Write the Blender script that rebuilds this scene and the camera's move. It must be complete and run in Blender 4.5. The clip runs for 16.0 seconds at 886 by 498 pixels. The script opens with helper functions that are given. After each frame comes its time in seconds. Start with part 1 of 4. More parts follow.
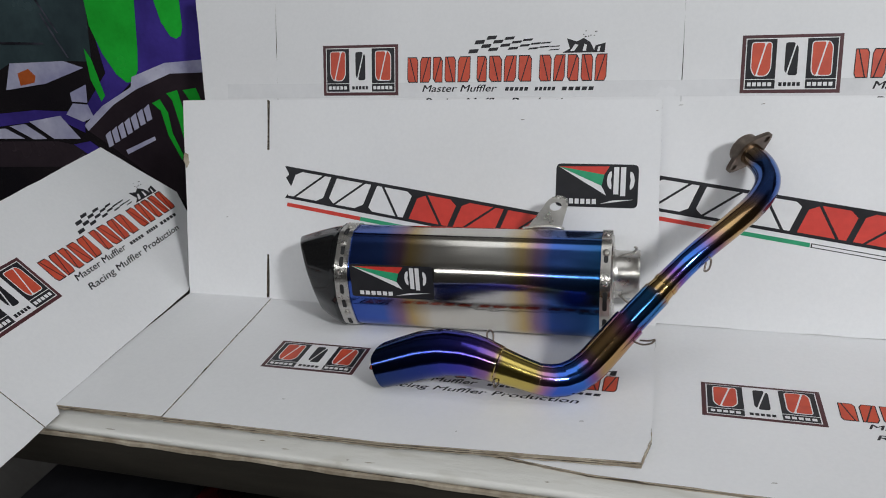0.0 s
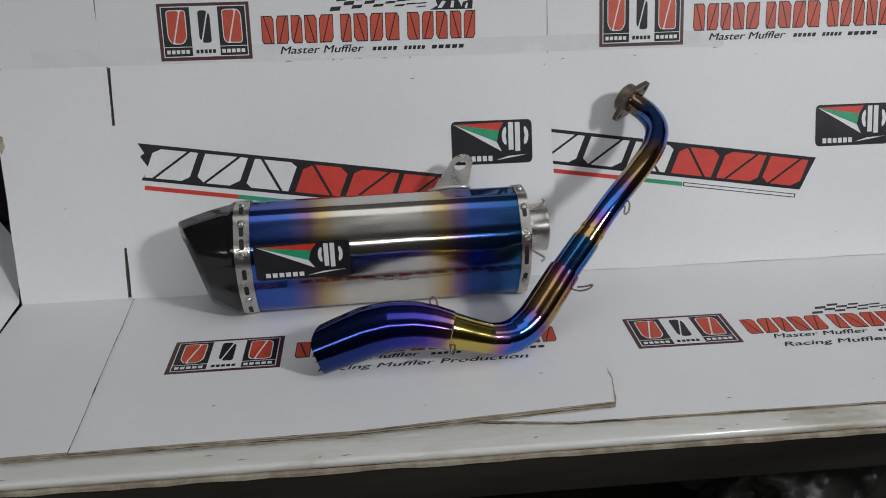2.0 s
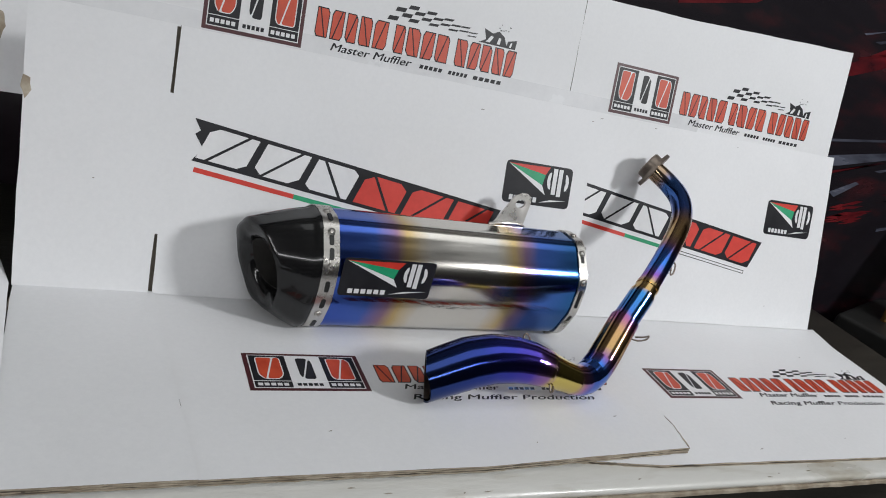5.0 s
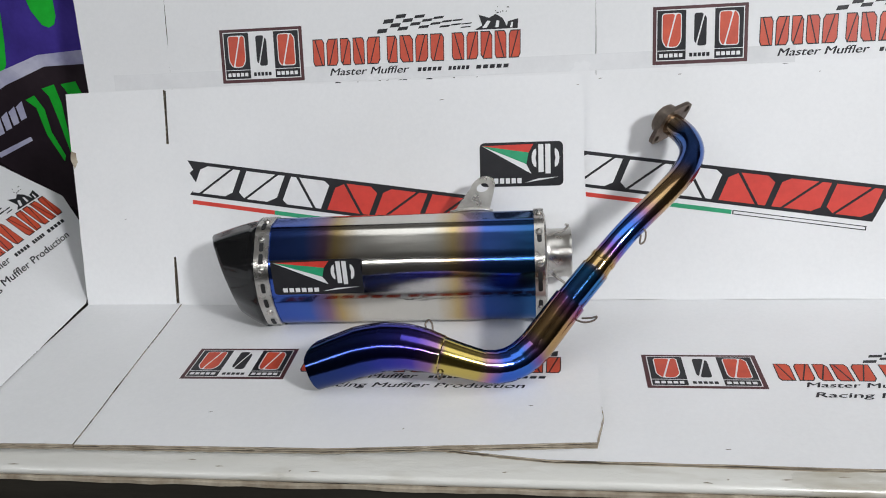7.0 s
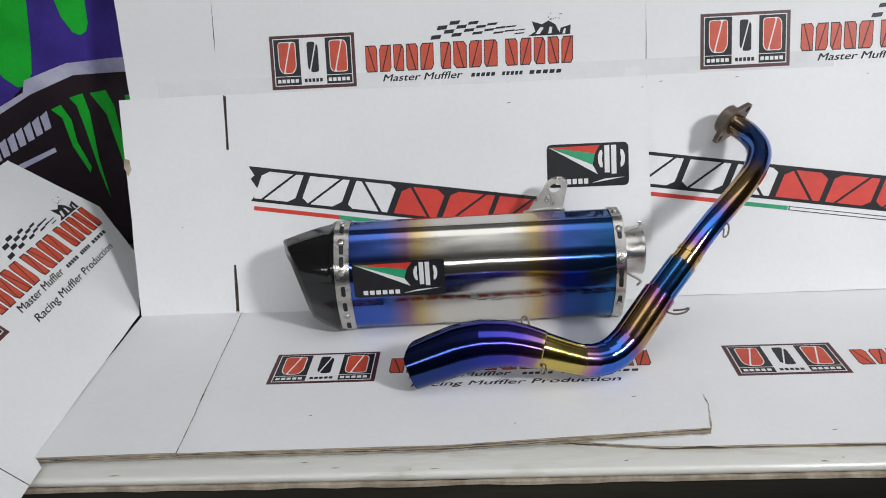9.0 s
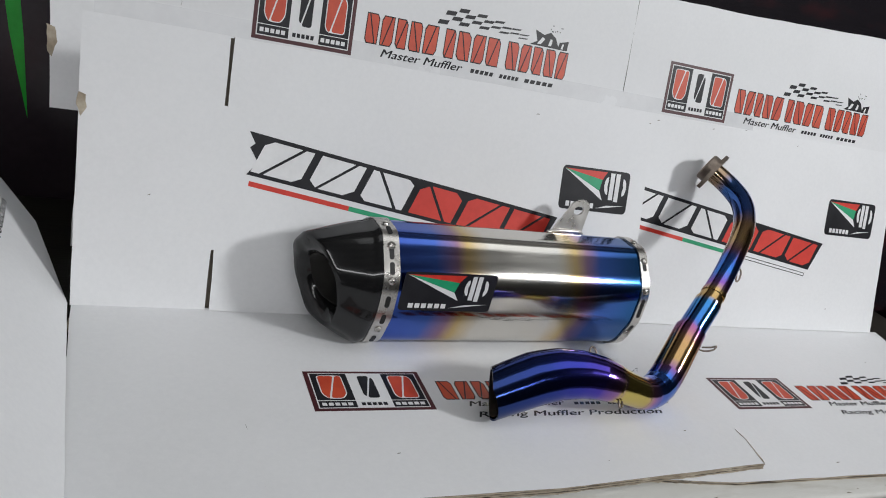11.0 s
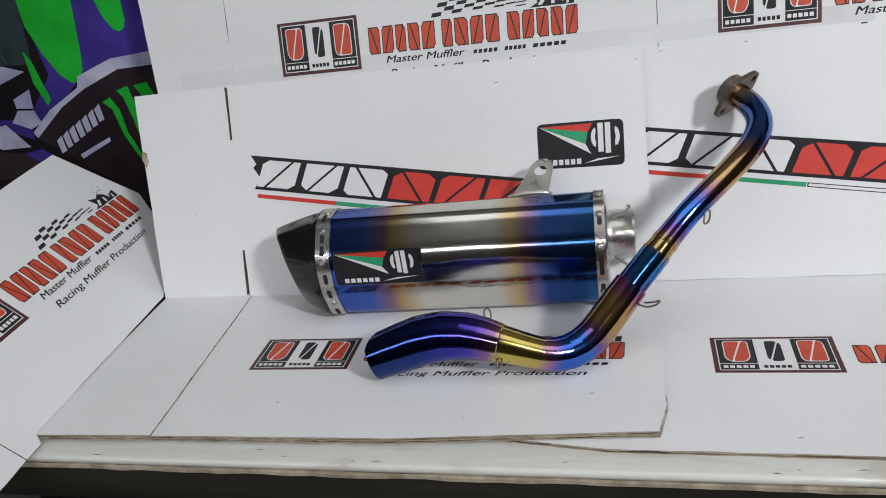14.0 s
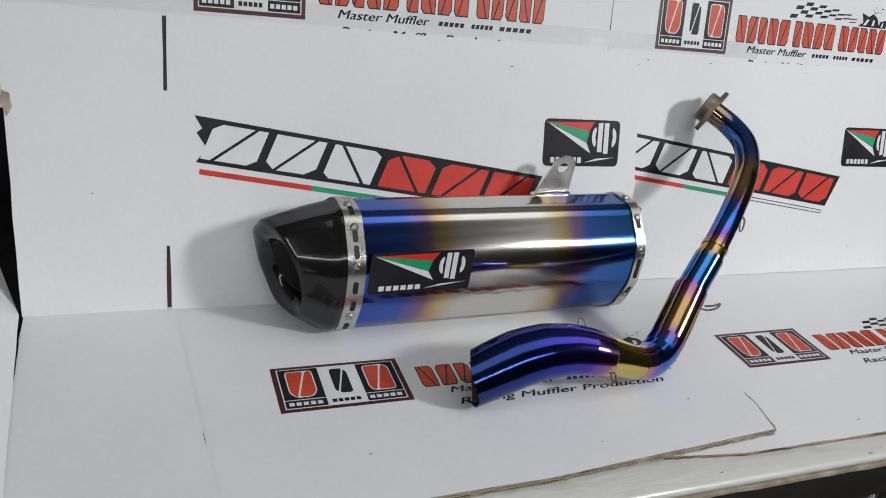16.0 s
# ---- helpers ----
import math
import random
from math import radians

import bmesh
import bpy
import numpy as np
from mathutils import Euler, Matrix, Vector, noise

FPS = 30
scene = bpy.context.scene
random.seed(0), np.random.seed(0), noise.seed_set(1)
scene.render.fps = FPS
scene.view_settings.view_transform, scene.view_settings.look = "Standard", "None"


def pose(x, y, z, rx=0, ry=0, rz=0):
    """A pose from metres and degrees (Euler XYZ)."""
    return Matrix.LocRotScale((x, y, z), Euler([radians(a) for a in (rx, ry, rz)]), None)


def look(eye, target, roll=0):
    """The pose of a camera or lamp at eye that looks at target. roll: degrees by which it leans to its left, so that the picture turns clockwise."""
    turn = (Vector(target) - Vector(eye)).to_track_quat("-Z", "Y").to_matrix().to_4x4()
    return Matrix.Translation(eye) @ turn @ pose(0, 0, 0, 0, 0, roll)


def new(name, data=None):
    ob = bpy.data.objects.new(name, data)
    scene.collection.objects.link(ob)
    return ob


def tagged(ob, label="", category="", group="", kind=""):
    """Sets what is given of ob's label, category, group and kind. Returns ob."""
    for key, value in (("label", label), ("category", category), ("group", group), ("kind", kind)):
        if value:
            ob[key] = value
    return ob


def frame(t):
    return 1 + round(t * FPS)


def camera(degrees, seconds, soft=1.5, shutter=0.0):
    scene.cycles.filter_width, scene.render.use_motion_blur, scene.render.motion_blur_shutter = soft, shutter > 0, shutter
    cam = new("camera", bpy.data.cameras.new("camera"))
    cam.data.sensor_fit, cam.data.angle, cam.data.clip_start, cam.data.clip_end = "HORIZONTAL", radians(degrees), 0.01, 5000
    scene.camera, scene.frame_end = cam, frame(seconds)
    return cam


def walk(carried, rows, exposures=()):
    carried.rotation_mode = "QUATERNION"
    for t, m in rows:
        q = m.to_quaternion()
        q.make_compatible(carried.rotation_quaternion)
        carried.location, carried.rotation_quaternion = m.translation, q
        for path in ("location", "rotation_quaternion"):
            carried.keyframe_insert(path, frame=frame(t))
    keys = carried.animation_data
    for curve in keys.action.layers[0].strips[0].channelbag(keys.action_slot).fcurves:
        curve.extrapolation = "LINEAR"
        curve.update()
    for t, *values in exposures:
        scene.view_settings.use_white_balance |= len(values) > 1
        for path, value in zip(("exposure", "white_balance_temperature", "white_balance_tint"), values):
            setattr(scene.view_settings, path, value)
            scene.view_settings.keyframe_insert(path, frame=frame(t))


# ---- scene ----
cam = camera(59.5, 16.0, soft=1.0)
PATH = [
    (0, (0.469, -0.771, 0.417), (-0.076, 0.993, -0.354), -3.9),
    (0.5, (0.468, -0.763, 0.413), (-0.028, 1.009, -0.372), -4.2),
    (1, (0.449, -0.776, 0.415), (0.007, 0.997, -0.398), -5.0),
    (1.5, (0.405, -0.792, 0.411), (0.156, 1.008, -0.425), -4.3),
    (2, (0.272, -0.759, 0.402), (0.426, 1.041, -0.455), -0.9),
    (2.5, (0.065, -0.695, 0.384), (0.775, 0.973, -0.46), 5.9),
    (3, (-0.035, -0.678, 0.38), (0.927, 0.878, -0.427), 12.5),
    (3.5, (-0.072, -0.665, 0.373), (0.928, 0.877, -0.417), 15.9),
    (4, (-0.093, -0.661, 0.369), (0.881, 0.91, -0.396), 16.7),
    (4.5, (-0.102, -0.663, 0.368), (0.855, 0.937, -0.353), 17.1),
    (4.7, (-0.101, -0.664, 0.368), (0.842, 0.947, -0.349), 17.3),
    (6.8, (0.405, -0.737, 0.401), (0.194, 1.078, -0.412), -3.0),
    (7, (0.424, -0.748, 0.404), (0.154, 1.059, -0.41), -4.2),
    (7.5, (0.434, -0.782, 0.409), (0.109, 1.019, -0.397), -5.8),
    (8, (0.408, -0.79, 0.407), (0.064, 1.023, -0.364), -6.3),
    (8.5, (0.367, -0.79, 0.404), (0.071, 1.036, -0.354), -6.2),
    (11, (-0.097, -0.633, 0.367), (0.718, 1.031, -0.387), 15.0),
    (11.5, (-0.083, -0.642, 0.374), (0.713, 1.027, -0.388), 15.1),
    (12, (-0.006, -0.66, 0.389), (0.671, 1.05, -0.398), 8.9),
    (12.5, (0.187, -0.687, 0.397), (0.425, 1.12, -0.425), -0.5),
    (13, (0.386, -0.72, 0.399), (0.183, 1.083, -0.442), -5.3),
    (13.5, (0.452, -0.734, 0.406), (0.056, 1.032, -0.446), -7.8),
    (14, (0.448, -0.734, 0.411), (-0.035, 1.01, -0.441), -9.1),
    (14.5, (0.371, -0.73, 0.406), (-0.043, 1.024, -0.461), -7.8),
    (15, (0.189, -0.662, 0.386), (0.262, 1.116, -0.527), -1.2),
    (15.5, (0.042, -0.608, 0.383), (0.614, 1.079, -0.526), 5.1),
    (16, (-0.029, -0.597, 0.38), (0.712, 1.031, -0.515), 9.8),
]
EXPOSURES = [
    (0.0, -0.27), (0.5, 0.0), (1.0, -0.26), (1.5, -0.36), (2.0, -0.56), (2.5, -0.32), (3.0, -0.62), (3.5, -0.2), (4.0, 0.08), (4.5, -0.23), (4.7, -0.2),
    (7.0, 0.05), (7.5, 0.09), (8.0, 0.15), (8.5, 0.11), (11.0, -0.16), (11.5, 0.1), (12.0, 0.08), (12.5, -0.08), (13.0, 0.0), (13.5, -0.12), (14.0, -0.1),
    (14.5, 0.0), (15.0, 0.15), (15.5, 0.1), (16.0, -0.15)]
walk(cam, [(t, look(eye, target, roll)) for t, eye, target, roll in PATH], EXPOSURES)

# ---- light ----
world = bpy.data.worlds.new("room_air")
scene.world = world
world.use_nodes = True
world.node_tree.nodes["Background"].inputs[0].default_value = (0.55, 0.6, 0.7, 1)
world.node_tree.nodes["Background"].inputs[1].default_value = 0.02


def lamp(name, where, target, sx, sy, power, colour):
    data = bpy.data.lights.new(name, "AREA")
    data.shape, data.size, data.size_y, data.energy, data.color = "RECTANGLE", sx, sy, power, colour
    ob = new(name, data)
    ob.matrix_world = look(where, target)
    return ob


lamp("tube_light", (-0.40, -1.9, 1.16), (-0.10, 0.0, 0.14), 2.6, 0.10, 13.2, (0.97, 0.985, 1.0))
# Unseen key from the right front, placed by the direction of the shadows.
lamp("right_key_light", (1.78, -1.52, 1.32), (0.35, 0.0, 0.08), 0.26, 0.24, 33.0, (0.97, 0.985, 1.0))
# Added overhead fill that lifts the floor and the muffler's upper facets.
lamp("overhead_fill", (1.05, -0.72, 2.15), (1.05, -0.72, 0.0), 2.6, 1.15, 11.4, (0.95, 0.98, 1.0))

# ---- materials ----


def base(name):
    m = bpy.data.materials.new(name)
    m.use_nodes = True
    return m, m.node_tree, m.node_tree.nodes["Principled BSDF"]


def link(tree, a, b):
    tree.links.new(a, b)


def noise_tex(tree, scale, detail=4.0, rough=0.55, coord="Object", stretch=(1, 1, 1)):
    tc = tree.nodes.new("ShaderNodeTexCoord")
    mp = tree.nodes.new("ShaderNodeMapping")
    mp.inputs["Scale"].default_value = stretch
    nz = tree.nodes.new("ShaderNodeTexNoise")
    nz.inputs["Scale"].default_value, nz.inputs["Detail"].default_value, nz.inputs["Roughness"].default_value = scale, detail, rough
    link(tree, tc.outputs[coord], mp.inputs["Vector"])
    link(tree, mp.outputs["Vector"], nz.inputs["Vector"])
    return nz


def surface(name, colour, dark=None, rough=0.5, metal=0.0, scale=8.0, fine=120.0, bump=0.05, spread=(0.35, 0.7), coat=0.0, stretch=(1, 1, 1)):
    """Colour varied at two scales, roughness varied, fine relief."""
    m, tree, bsdf = base(name)
    dark = dark or tuple(c * 0.82 for c in colour)
    big = noise_tex(tree, scale, stretch=stretch)
    ramp = tree.nodes.new("ShaderNodeValToRGB")
    ramp.color_ramp.elements[0].position, ramp.color_ramp.elements[1].position = spread
    ramp.color_ramp.elements[0].color, ramp.color_ramp.elements[1].color = (*dark, 1), (*colour, 1)
    link(tree, big.outputs["Fac"], ramp.inputs["Fac"])
    small = noise_tex(tree, fine, 6.0, 0.65, stretch=stretch)
    mix = tree.nodes.new("ShaderNodeMix")
    mix.data_type, mix.blend_type = "RGBA", "OVERLAY"
    mix.inputs["Factor"].default_value = 0.18
    link(tree, ramp.outputs["Color"], mix.inputs["A"])
    link(tree, small.outputs["Fac"], mix.inputs["B"])
    link(tree, mix.outputs["Result"], bsdf.inputs["Base Color"])
    span = tree.nodes.new("ShaderNodeMapRange")
    span.inputs["To Min"].default_value, span.inputs["To Max"].default_value = max(rough - 0.1, 0.02), min(rough + 0.1, 1)
    link(tree, big.outputs["Fac"], span.inputs["Value"])
    link(tree, span.outputs["Result"], bsdf.inputs["Roughness"])
    bsdf.inputs["Metallic"].default_value = metal
    bsdf.inputs["Coat Weight"].default_value = coat
    bsdf.inputs["Coat Roughness"].default_value = 0.08
    if bump:
        b = tree.nodes.new("ShaderNodeBump")
        b.inputs["Strength"].default_value, b.inputs["Distance"].default_value = bump, 0.002
        link(tree, small.outputs["Fac"], b.inputs["Height"])
        link(tree, b.outputs["Normal"], bsdf.inputs["Normal"])
    return m


def cardboard_white():
    """Coated board: faint grime, and the slow waves of the liner over its flutes."""
    m = surface("white_coated_cardboard", (0.80, 0.805, 0.82), (0.755, 0.76, 0.772), 0.60, scale=5.0, fine=220.0, bump=0.03)
    tree, bsdf = m.node_tree, m.node_tree.nodes["Principled BSDF"]
    wave = noise_tex(tree, 9.0, 2.0, 0.4, stretch=(1, 1, 0.5))
    b = tree.nodes.new("ShaderNodeBump")
    b.inputs["Strength"].default_value, b.inputs["Distance"].default_value = 0.35, 0.004
    link(tree, wave.outputs["Fac"], b.inputs["Height"])
    link(tree, bsdf.inputs["Normal"].links[0].from_socket, b.inputs["Normal"])
    link(tree, b.outputs["Normal"], bsdf.inputs["Normal"])
    return m


def heat_tint(name, stops, source, rough=0.13, wavy=0.0):
    """Titanium tinted by heat: the colour runs along the tube."""
    m, tree, bsdf = base(name)
    at = tree.nodes.new("ShaderNodeAttribute")
    at.attribute_name = source
    wob = noise_tex(tree, 22.0, 3.0)
    add = tree.nodes.new("ShaderNodeMath")
    add.operation = "MULTIPLY_ADD"
    add.inputs[1].default_value, add.inputs[2].default_value = 0.05, -0.025
    link(tree, wob.outputs["Fac"], add.inputs[0])
    total = tree.nodes.new("ShaderNodeMath")
    total.operation = "ADD"
    link(tree, at.outputs["Fac"], total.inputs[0])
    link(tree, add.outputs[0], total.inputs[1])
    ramp = tree.nodes.new("ShaderNodeValToRGB")
    els = ramp.color_ramp.elements
    while len(els) < len(stops):
        els.new(0.5)
    for e, (p, c) in zip(els, stops):
        e.position, e.color = p, (*c, 1)
    link(tree, total.outputs[0], ramp.inputs["Fac"])
    link(tree, ramp.outputs["Color"], bsdf.inputs["Base Color"])
    bsdf.inputs["Metallic"].default_value = 1.0
    scratch = noise_tex(tree, 60.0, 6.0, 0.7, stretch=(0.15, 3, 3))
    span = tree.nodes.new("ShaderNodeMapRange")
    span.inputs["To Min"].default_value, span.inputs["To Max"].default_value = rough - 0.05, rough + 0.09
    link(tree, scratch.outputs["Fac"], span.inputs["Value"])
    link(tree, span.outputs["Result"], bsdf.inputs["Roughness"])
    b = tree.nodes.new("ShaderNodeBump")
    b.inputs["Strength"].default_value, b.inputs["Distance"].default_value = 0.03, 0.001
    link(tree, scratch.outputs["Fac"], b.inputs["Height"])
    if wavy:
        slow = noise_tex(tree, 14.0, 2.0, 0.5, stretch=(0.5, 1, 1.6))
        w = tree.nodes.new("ShaderNodeBump")
        w.inputs["Strength"].default_value, w.inputs["Distance"].default_value = wavy, 0.004
        link(tree, slow.outputs["Fac"], w.inputs["Height"])
        link(tree, b.outputs["Normal"], w.inputs["Normal"])
        b = w
    link(tree, b.outputs["Normal"], bsdf.inputs["Normal"])
    return m


def carbon_fibre():
    m, tree, bsdf = base("carbon_fibre")
    tc = tree.nodes.new("ShaderNodeTexCoord")
    mp = tree.nodes.new("ShaderNodeMapping")
    mp.inputs["Rotation"].default_value = (0.6, 0.5, 0.78)
    ck = tree.nodes.new("ShaderNodeTexChecker")
    ck.inputs["Scale"].default_value = 420.0
    ck.inputs["Color1"].default_value, ck.inputs["Color2"].default_value = (0.005, 0.005, 0.0055, 1), (0.012, 0.012, 0.0125, 1)
    link(tree, tc.outputs["Object"], mp.inputs["Vector"])
    link(tree, mp.outputs["Vector"], ck.inputs["Vector"])
    link(tree, ck.outputs["Color"], bsdf.inputs["Base Color"])
    bsdf.inputs["Roughness"].default_value = 0.2
    bsdf.inputs["Specular IOR Level"].default_value = 0.22
    bsdf.inputs["Coat Weight"].default_value, bsdf.inputs["Coat Roughness"].default_value = 0.45, 0.05
    return m


WHITE = cardboard_white()
KRAFT = surface("cut_cardboard_edge", (0.36, 0.31, 0.24), (0.06, 0.048, 0.035), 0.85, scale=150.0, fine=400.0, bump=0.3, spread=(0.42, 0.62), stretch=(0.12, 1, 3))
BLACK = surface("black_ink", (0.020, 0.020, 0.024), (0.013, 0.013, 0.016), 0.38, scale=30.0, bump=0)
BLACK.node_tree.nodes["Principled BSDF"].inputs["Specular IOR Level"].default_value = 0.28
RED = surface("red_ink", (0.66, 0.045, 0.028), (0.58, 0.035, 0.022), 0.45, scale=30.0, bump=0)
ORANGE_RED = surface("orange_red_ink", (0.62, 0.085, 0.035), (0.52, 0.06, 0.028), 0.45, scale=30.0, bump=0)
MAROON = surface("maroon_ink", (0.085, 0.018, 0.022), (0.055, 0.012, 0.016), 0.45, scale=30.0, bump=0)
GREEN = surface("green_ink", (0.02, 0.36, 0.17), (0.015, 0.31, 0.14), 0.45, scale=30.0, bump=0)
PAPER = surface("white_ink", (0.80, 0.80, 0.81), (0.74, 0.74, 0.75), 0.45, scale=30.0, bump=0)
SCUFF_SHADE = surface("grey_scuff_and_slot_shade", (0.15, 0.13, 0.105), None, 0.7, scale=60.0, bump=0)
GRIME = surface("brown_grime", (0.36, 0.33, 0.27), (0.20, 0.17, 0.13), 0.6, scale=120.0, bump=0)
TAPE = surface("clear_tape", (0.75, 0.755, 0.77), (0.70, 0.705, 0.72), 0.25, scale=25.0, bump=0.02)
STEEL = surface("brushed_steel", (0.62, 0.60, 0.57), (0.48, 0.46, 0.43), 0.28, 1.0, scale=40.0, fine=300.0, bump=0.05)
BURNT = surface("burnt_steel", (0.30, 0.25, 0.21), (0.16, 0.13, 0.11), 0.42, 1.0, scale=50.0, fine=300.0, bump=0.2)
MOUTH_SHADE = surface("matt_mouth_shade_black", (0.028, 0.025, 0.022), (0.012, 0.011, 0.010), 0.8, scale=60.0, fine=300.0, bump=0.2)
WIRE = surface("bright_wire", (0.55, 0.53, 0.50), None, 0.3, 1.0, bump=0)
SLOT = surface("slot_shadow_black", (0.012, 0.012, 0.013), None, 0.6, bump=0)
CARBON = carbon_fibre()
BODY = heat_tint("heat_tinted_muffler_skin", [
    (0.0, (0.05, 0.10, 0.42)), (0.17, (0.07, 0.14, 0.48)), (0.245, (0.28, 0.17, 0.26)), (0.285, (0.55, 0.40, 0.18)),
    (0.36, (0.66, 0.63, 0.58)), (0.62, (0.66, 0.64, 0.60)), (0.70, (0.56, 0.42, 0.20)), (0.745, (0.28, 0.18, 0.28)),
    (0.80, (0.06, 0.13, 0.44)), (1.0, (0.02, 0.10, 0.24))], "along", 0.12, 0.22)
PIPE = heat_tint("heat_tinted_pipe_skin", [
    (0.0, (0.03, 0.055, 0.17)), (0.10, (0.03, 0.05, 0.25)), (0.15, (0.045, 0.05, 0.36)), (0.20, (0.09, 0.06, 0.42)), (0.232, (0.32, 0.16, 0.34)), (0.243, (0.62, 0.49, 0.13)), (0.32, (0.58, 0.45, 0.13)),
    (0.345, (0.44, 0.20, 0.36)), (0.372, (0.05, 0.13, 0.56)), (0.43, (0.05, 0.16, 0.56)), (0.455, (0.22, 0.10, 0.30)), (0.475, (0.46, 0.30, 0.13)), (0.505, (0.50, 0.30, 0.14)),
    (0.525, (0.36, 0.12, 0.28)), (0.545, (0.06, 0.18, 0.56)), (0.60, (0.05, 0.24, 0.56)), (0.617, (0.50, 0.33, 0.14)), (0.645, (0.52, 0.36, 0.15)), (0.660, (0.24, 0.10, 0.42)),
    (0.685, (0.05, 0.20, 0.66)), (0.705, (0.06, 0.14, 0.54)), (0.725, (0.30, 0.15, 0.22)), (0.75, (0.50, 0.33, 0.15)), (0.795, (0.38, 0.23, 0.12)), (0.83, (0.05, 0.11, 0.38)), (0.93, (0.06, 0.15, 0.42)), (0.965, (0.34, 0.24, 0.16)), (1.0, (0.42, 0.32, 0.22))], "along", 0.10, 0.09)
PLANK = surface("worn_white_laminate", (0.68, 0.675, 0.64), (0.40, 0.37, 0.30), 0.30, scale=14.0, fine=45.0, bump=0.7, spread=(0.26, 0.44), coat=0.7, stretch=(0.5, 1.6, 1.6))
LINER = surface("pale_kraft_liner", (0.50, 0.44, 0.35), (0.27, 0.22, 0.16), 0.85, scale=60.0, fine=300.0, bump=0.2)
DARK_WOOD = surface("dark_stained_timber", (0.032, 0.028, 0.023), (0.014, 0.012, 0.010), 0.6, scale=9.0, fine=80.0, bump=0.3, stretch=(0.3, 2, 2))
APRON = surface("grubby_grey_timber", (0.034, 0.030, 0.024), (0.011, 0.010, 0.008), 0.6, scale=9.0, fine=80.0, bump=0.3, stretch=(0.3, 2, 2))
CONCRETE = surface("grey_concrete_floor", (0.24, 0.23, 0.215), (0.13, 0.122, 0.114), 0.85, scale=3.0, fine=60.0, bump=0.3)
WALL = surface("dim_painted_wall", (0.13, 0.125, 0.12), (0.09, 0.086, 0.082), 0.85, scale=2.5, fine=50.0, bump=0.2)
CEIL = surface("pale_reflecting_ceiling", (0.66, 0.65, 0.63), (0.56, 0.55, 0.53), 0.9, scale=2.0, fine=40.0, bump=0.1)
VINYL = surface("dark_glossy_vinyl", (0.018, 0.014, 0.016), (0.008, 0.007, 0.010), 0.25, scale=4.0, bump=0.02)
STREAKED = surface("red_streaked_dark_vinyl", (0.055, 0.010, 0.013), (0.011, 0.009, 0.012), 0.25, scale=7.0, fine=40.0, bump=0, spread=(0.50, 0.72), stretch=(0.8, 1, 2.2))
VIOLET = surface("violet_vinyl_print", (0.075, 0.048, 0.36), (0.038, 0.025, 0.18), 0.25, scale=9.0, bump=0)
LIME = surface("bright_green_vinyl_print", (0.02, 0.56, 0.05), (0.014, 0.36, 0.03), 0.25, scale=9.0, bump=0)
LILAC = surface("pale_lilac_vinyl_print", (0.60, 0.60, 0.74), (0.32, 0.32, 0.50), 0.25, scale=12.0, bump=0)
TEAL = surface("murky_teal_vinyl_print", (0.055, 0.090, 0.098), (0.022, 0.033, 0.040), 0.25, scale=7.0, bump=0)
SMOKE = surface("grey_vinyl_print", (0.13, 0.14, 0.185), (0.015, 0.014, 0.02), 0.25, scale=11.0, fine=60.0, bump=0, spread=(0.36, 0.74), stretch=(0.6, 1, 2))
SHELL = surface("plum_black_vinyl_print", (0.038, 0.027, 0.034), (0.020, 0.014, 0.019), 0.25, scale=6.0, bump=0)
CRIMSON = surface("crimson_vinyl_print", (0.20, 0.012, 0.016), (0.022, 0.006, 0.009), 0.25, scale=13.0, bump=0, spread=(0.34, 0.74), stretch=(0.7, 1, 1.8))
AMBER = surface("orange_vinyl_print", (0.60, 0.14, 0.03), (0.35, 0.07, 0.02), 0.25, scale=12.0, bump=0)
MACHINE = surface("black_painted_steel", (0.024, 0.024, 0.023), (0.013, 0.013, 0.0125), 0.42, scale=12.0, fine=150.0, bump=0.1)
ORANGE = surface("orange_painted_steel", (0.46, 0.14, 0.006), (0.28, 0.075, 0.005), 0.55, scale=12.0, bump=0.1)
BROWN = surface("brown_board", (0.19, 0.10, 0.018), (0.08, 0.042, 0.010), 0.7, scale=10.0, fine=90.0, bump=0.15)
FILM = surface("crumpled_clear_film", (0.05, 0.048, 0.044), (0.014, 0.014, 0.013), 0.3, scale=18.0, fine=90.0, bump=0.5)
CARTON = surface("yellowish_carton", (0.15, 0.105, 0.04), (0.085, 0.06, 0.025), 0.75, scale=14.0, bump=0.1)
FILM.node_tree.nodes["Principled BSDF"].inputs["Specular IOR Level"].default_value = 0.3
for dull in (ORANGE, DARK_WOOD, APRON):
    dull.node_tree.nodes["Principled BSDF"].inputs["Specular IOR Level"].default_value = 0.18
RUBBER = surface("black_rubber", (0.02, 0.02, 0.02), None, 0.6, bump=0.1)

# ---- mesh helpers ----


def part(name, bm, mat, parent=None, label="", mats=()):
    me = bpy.data.meshes.new(name)
    bm.normal_update()
    bm.to_mesh(me)
    bm.free()
    for m in (mat, *mats):
        me.materials.append(m)
    ob = new(name, me)
    ob.parent = parent
    return tagged(ob, label) if label else ob


def thing(name, label, category, group="", kind=""):
    return tagged(new(name), label, category, group, kind)


def smooth(ob, angle=40):
    for p in ob.data.polygons:
        p.use_smooth = True
    ob.data.set_sharp_from_angle(angle=radians(angle))
    return ob


def axes(origin, u, v):
    """A frame whose x and y are u and v and whose z is their normal."""
    u, v = Vector(u).normalized(), Vector(v).normalized()
    n = u.cross(v)
    m = Matrix((u, v, n)).transposed().to_4x4()
    m.translation = origin
    return m


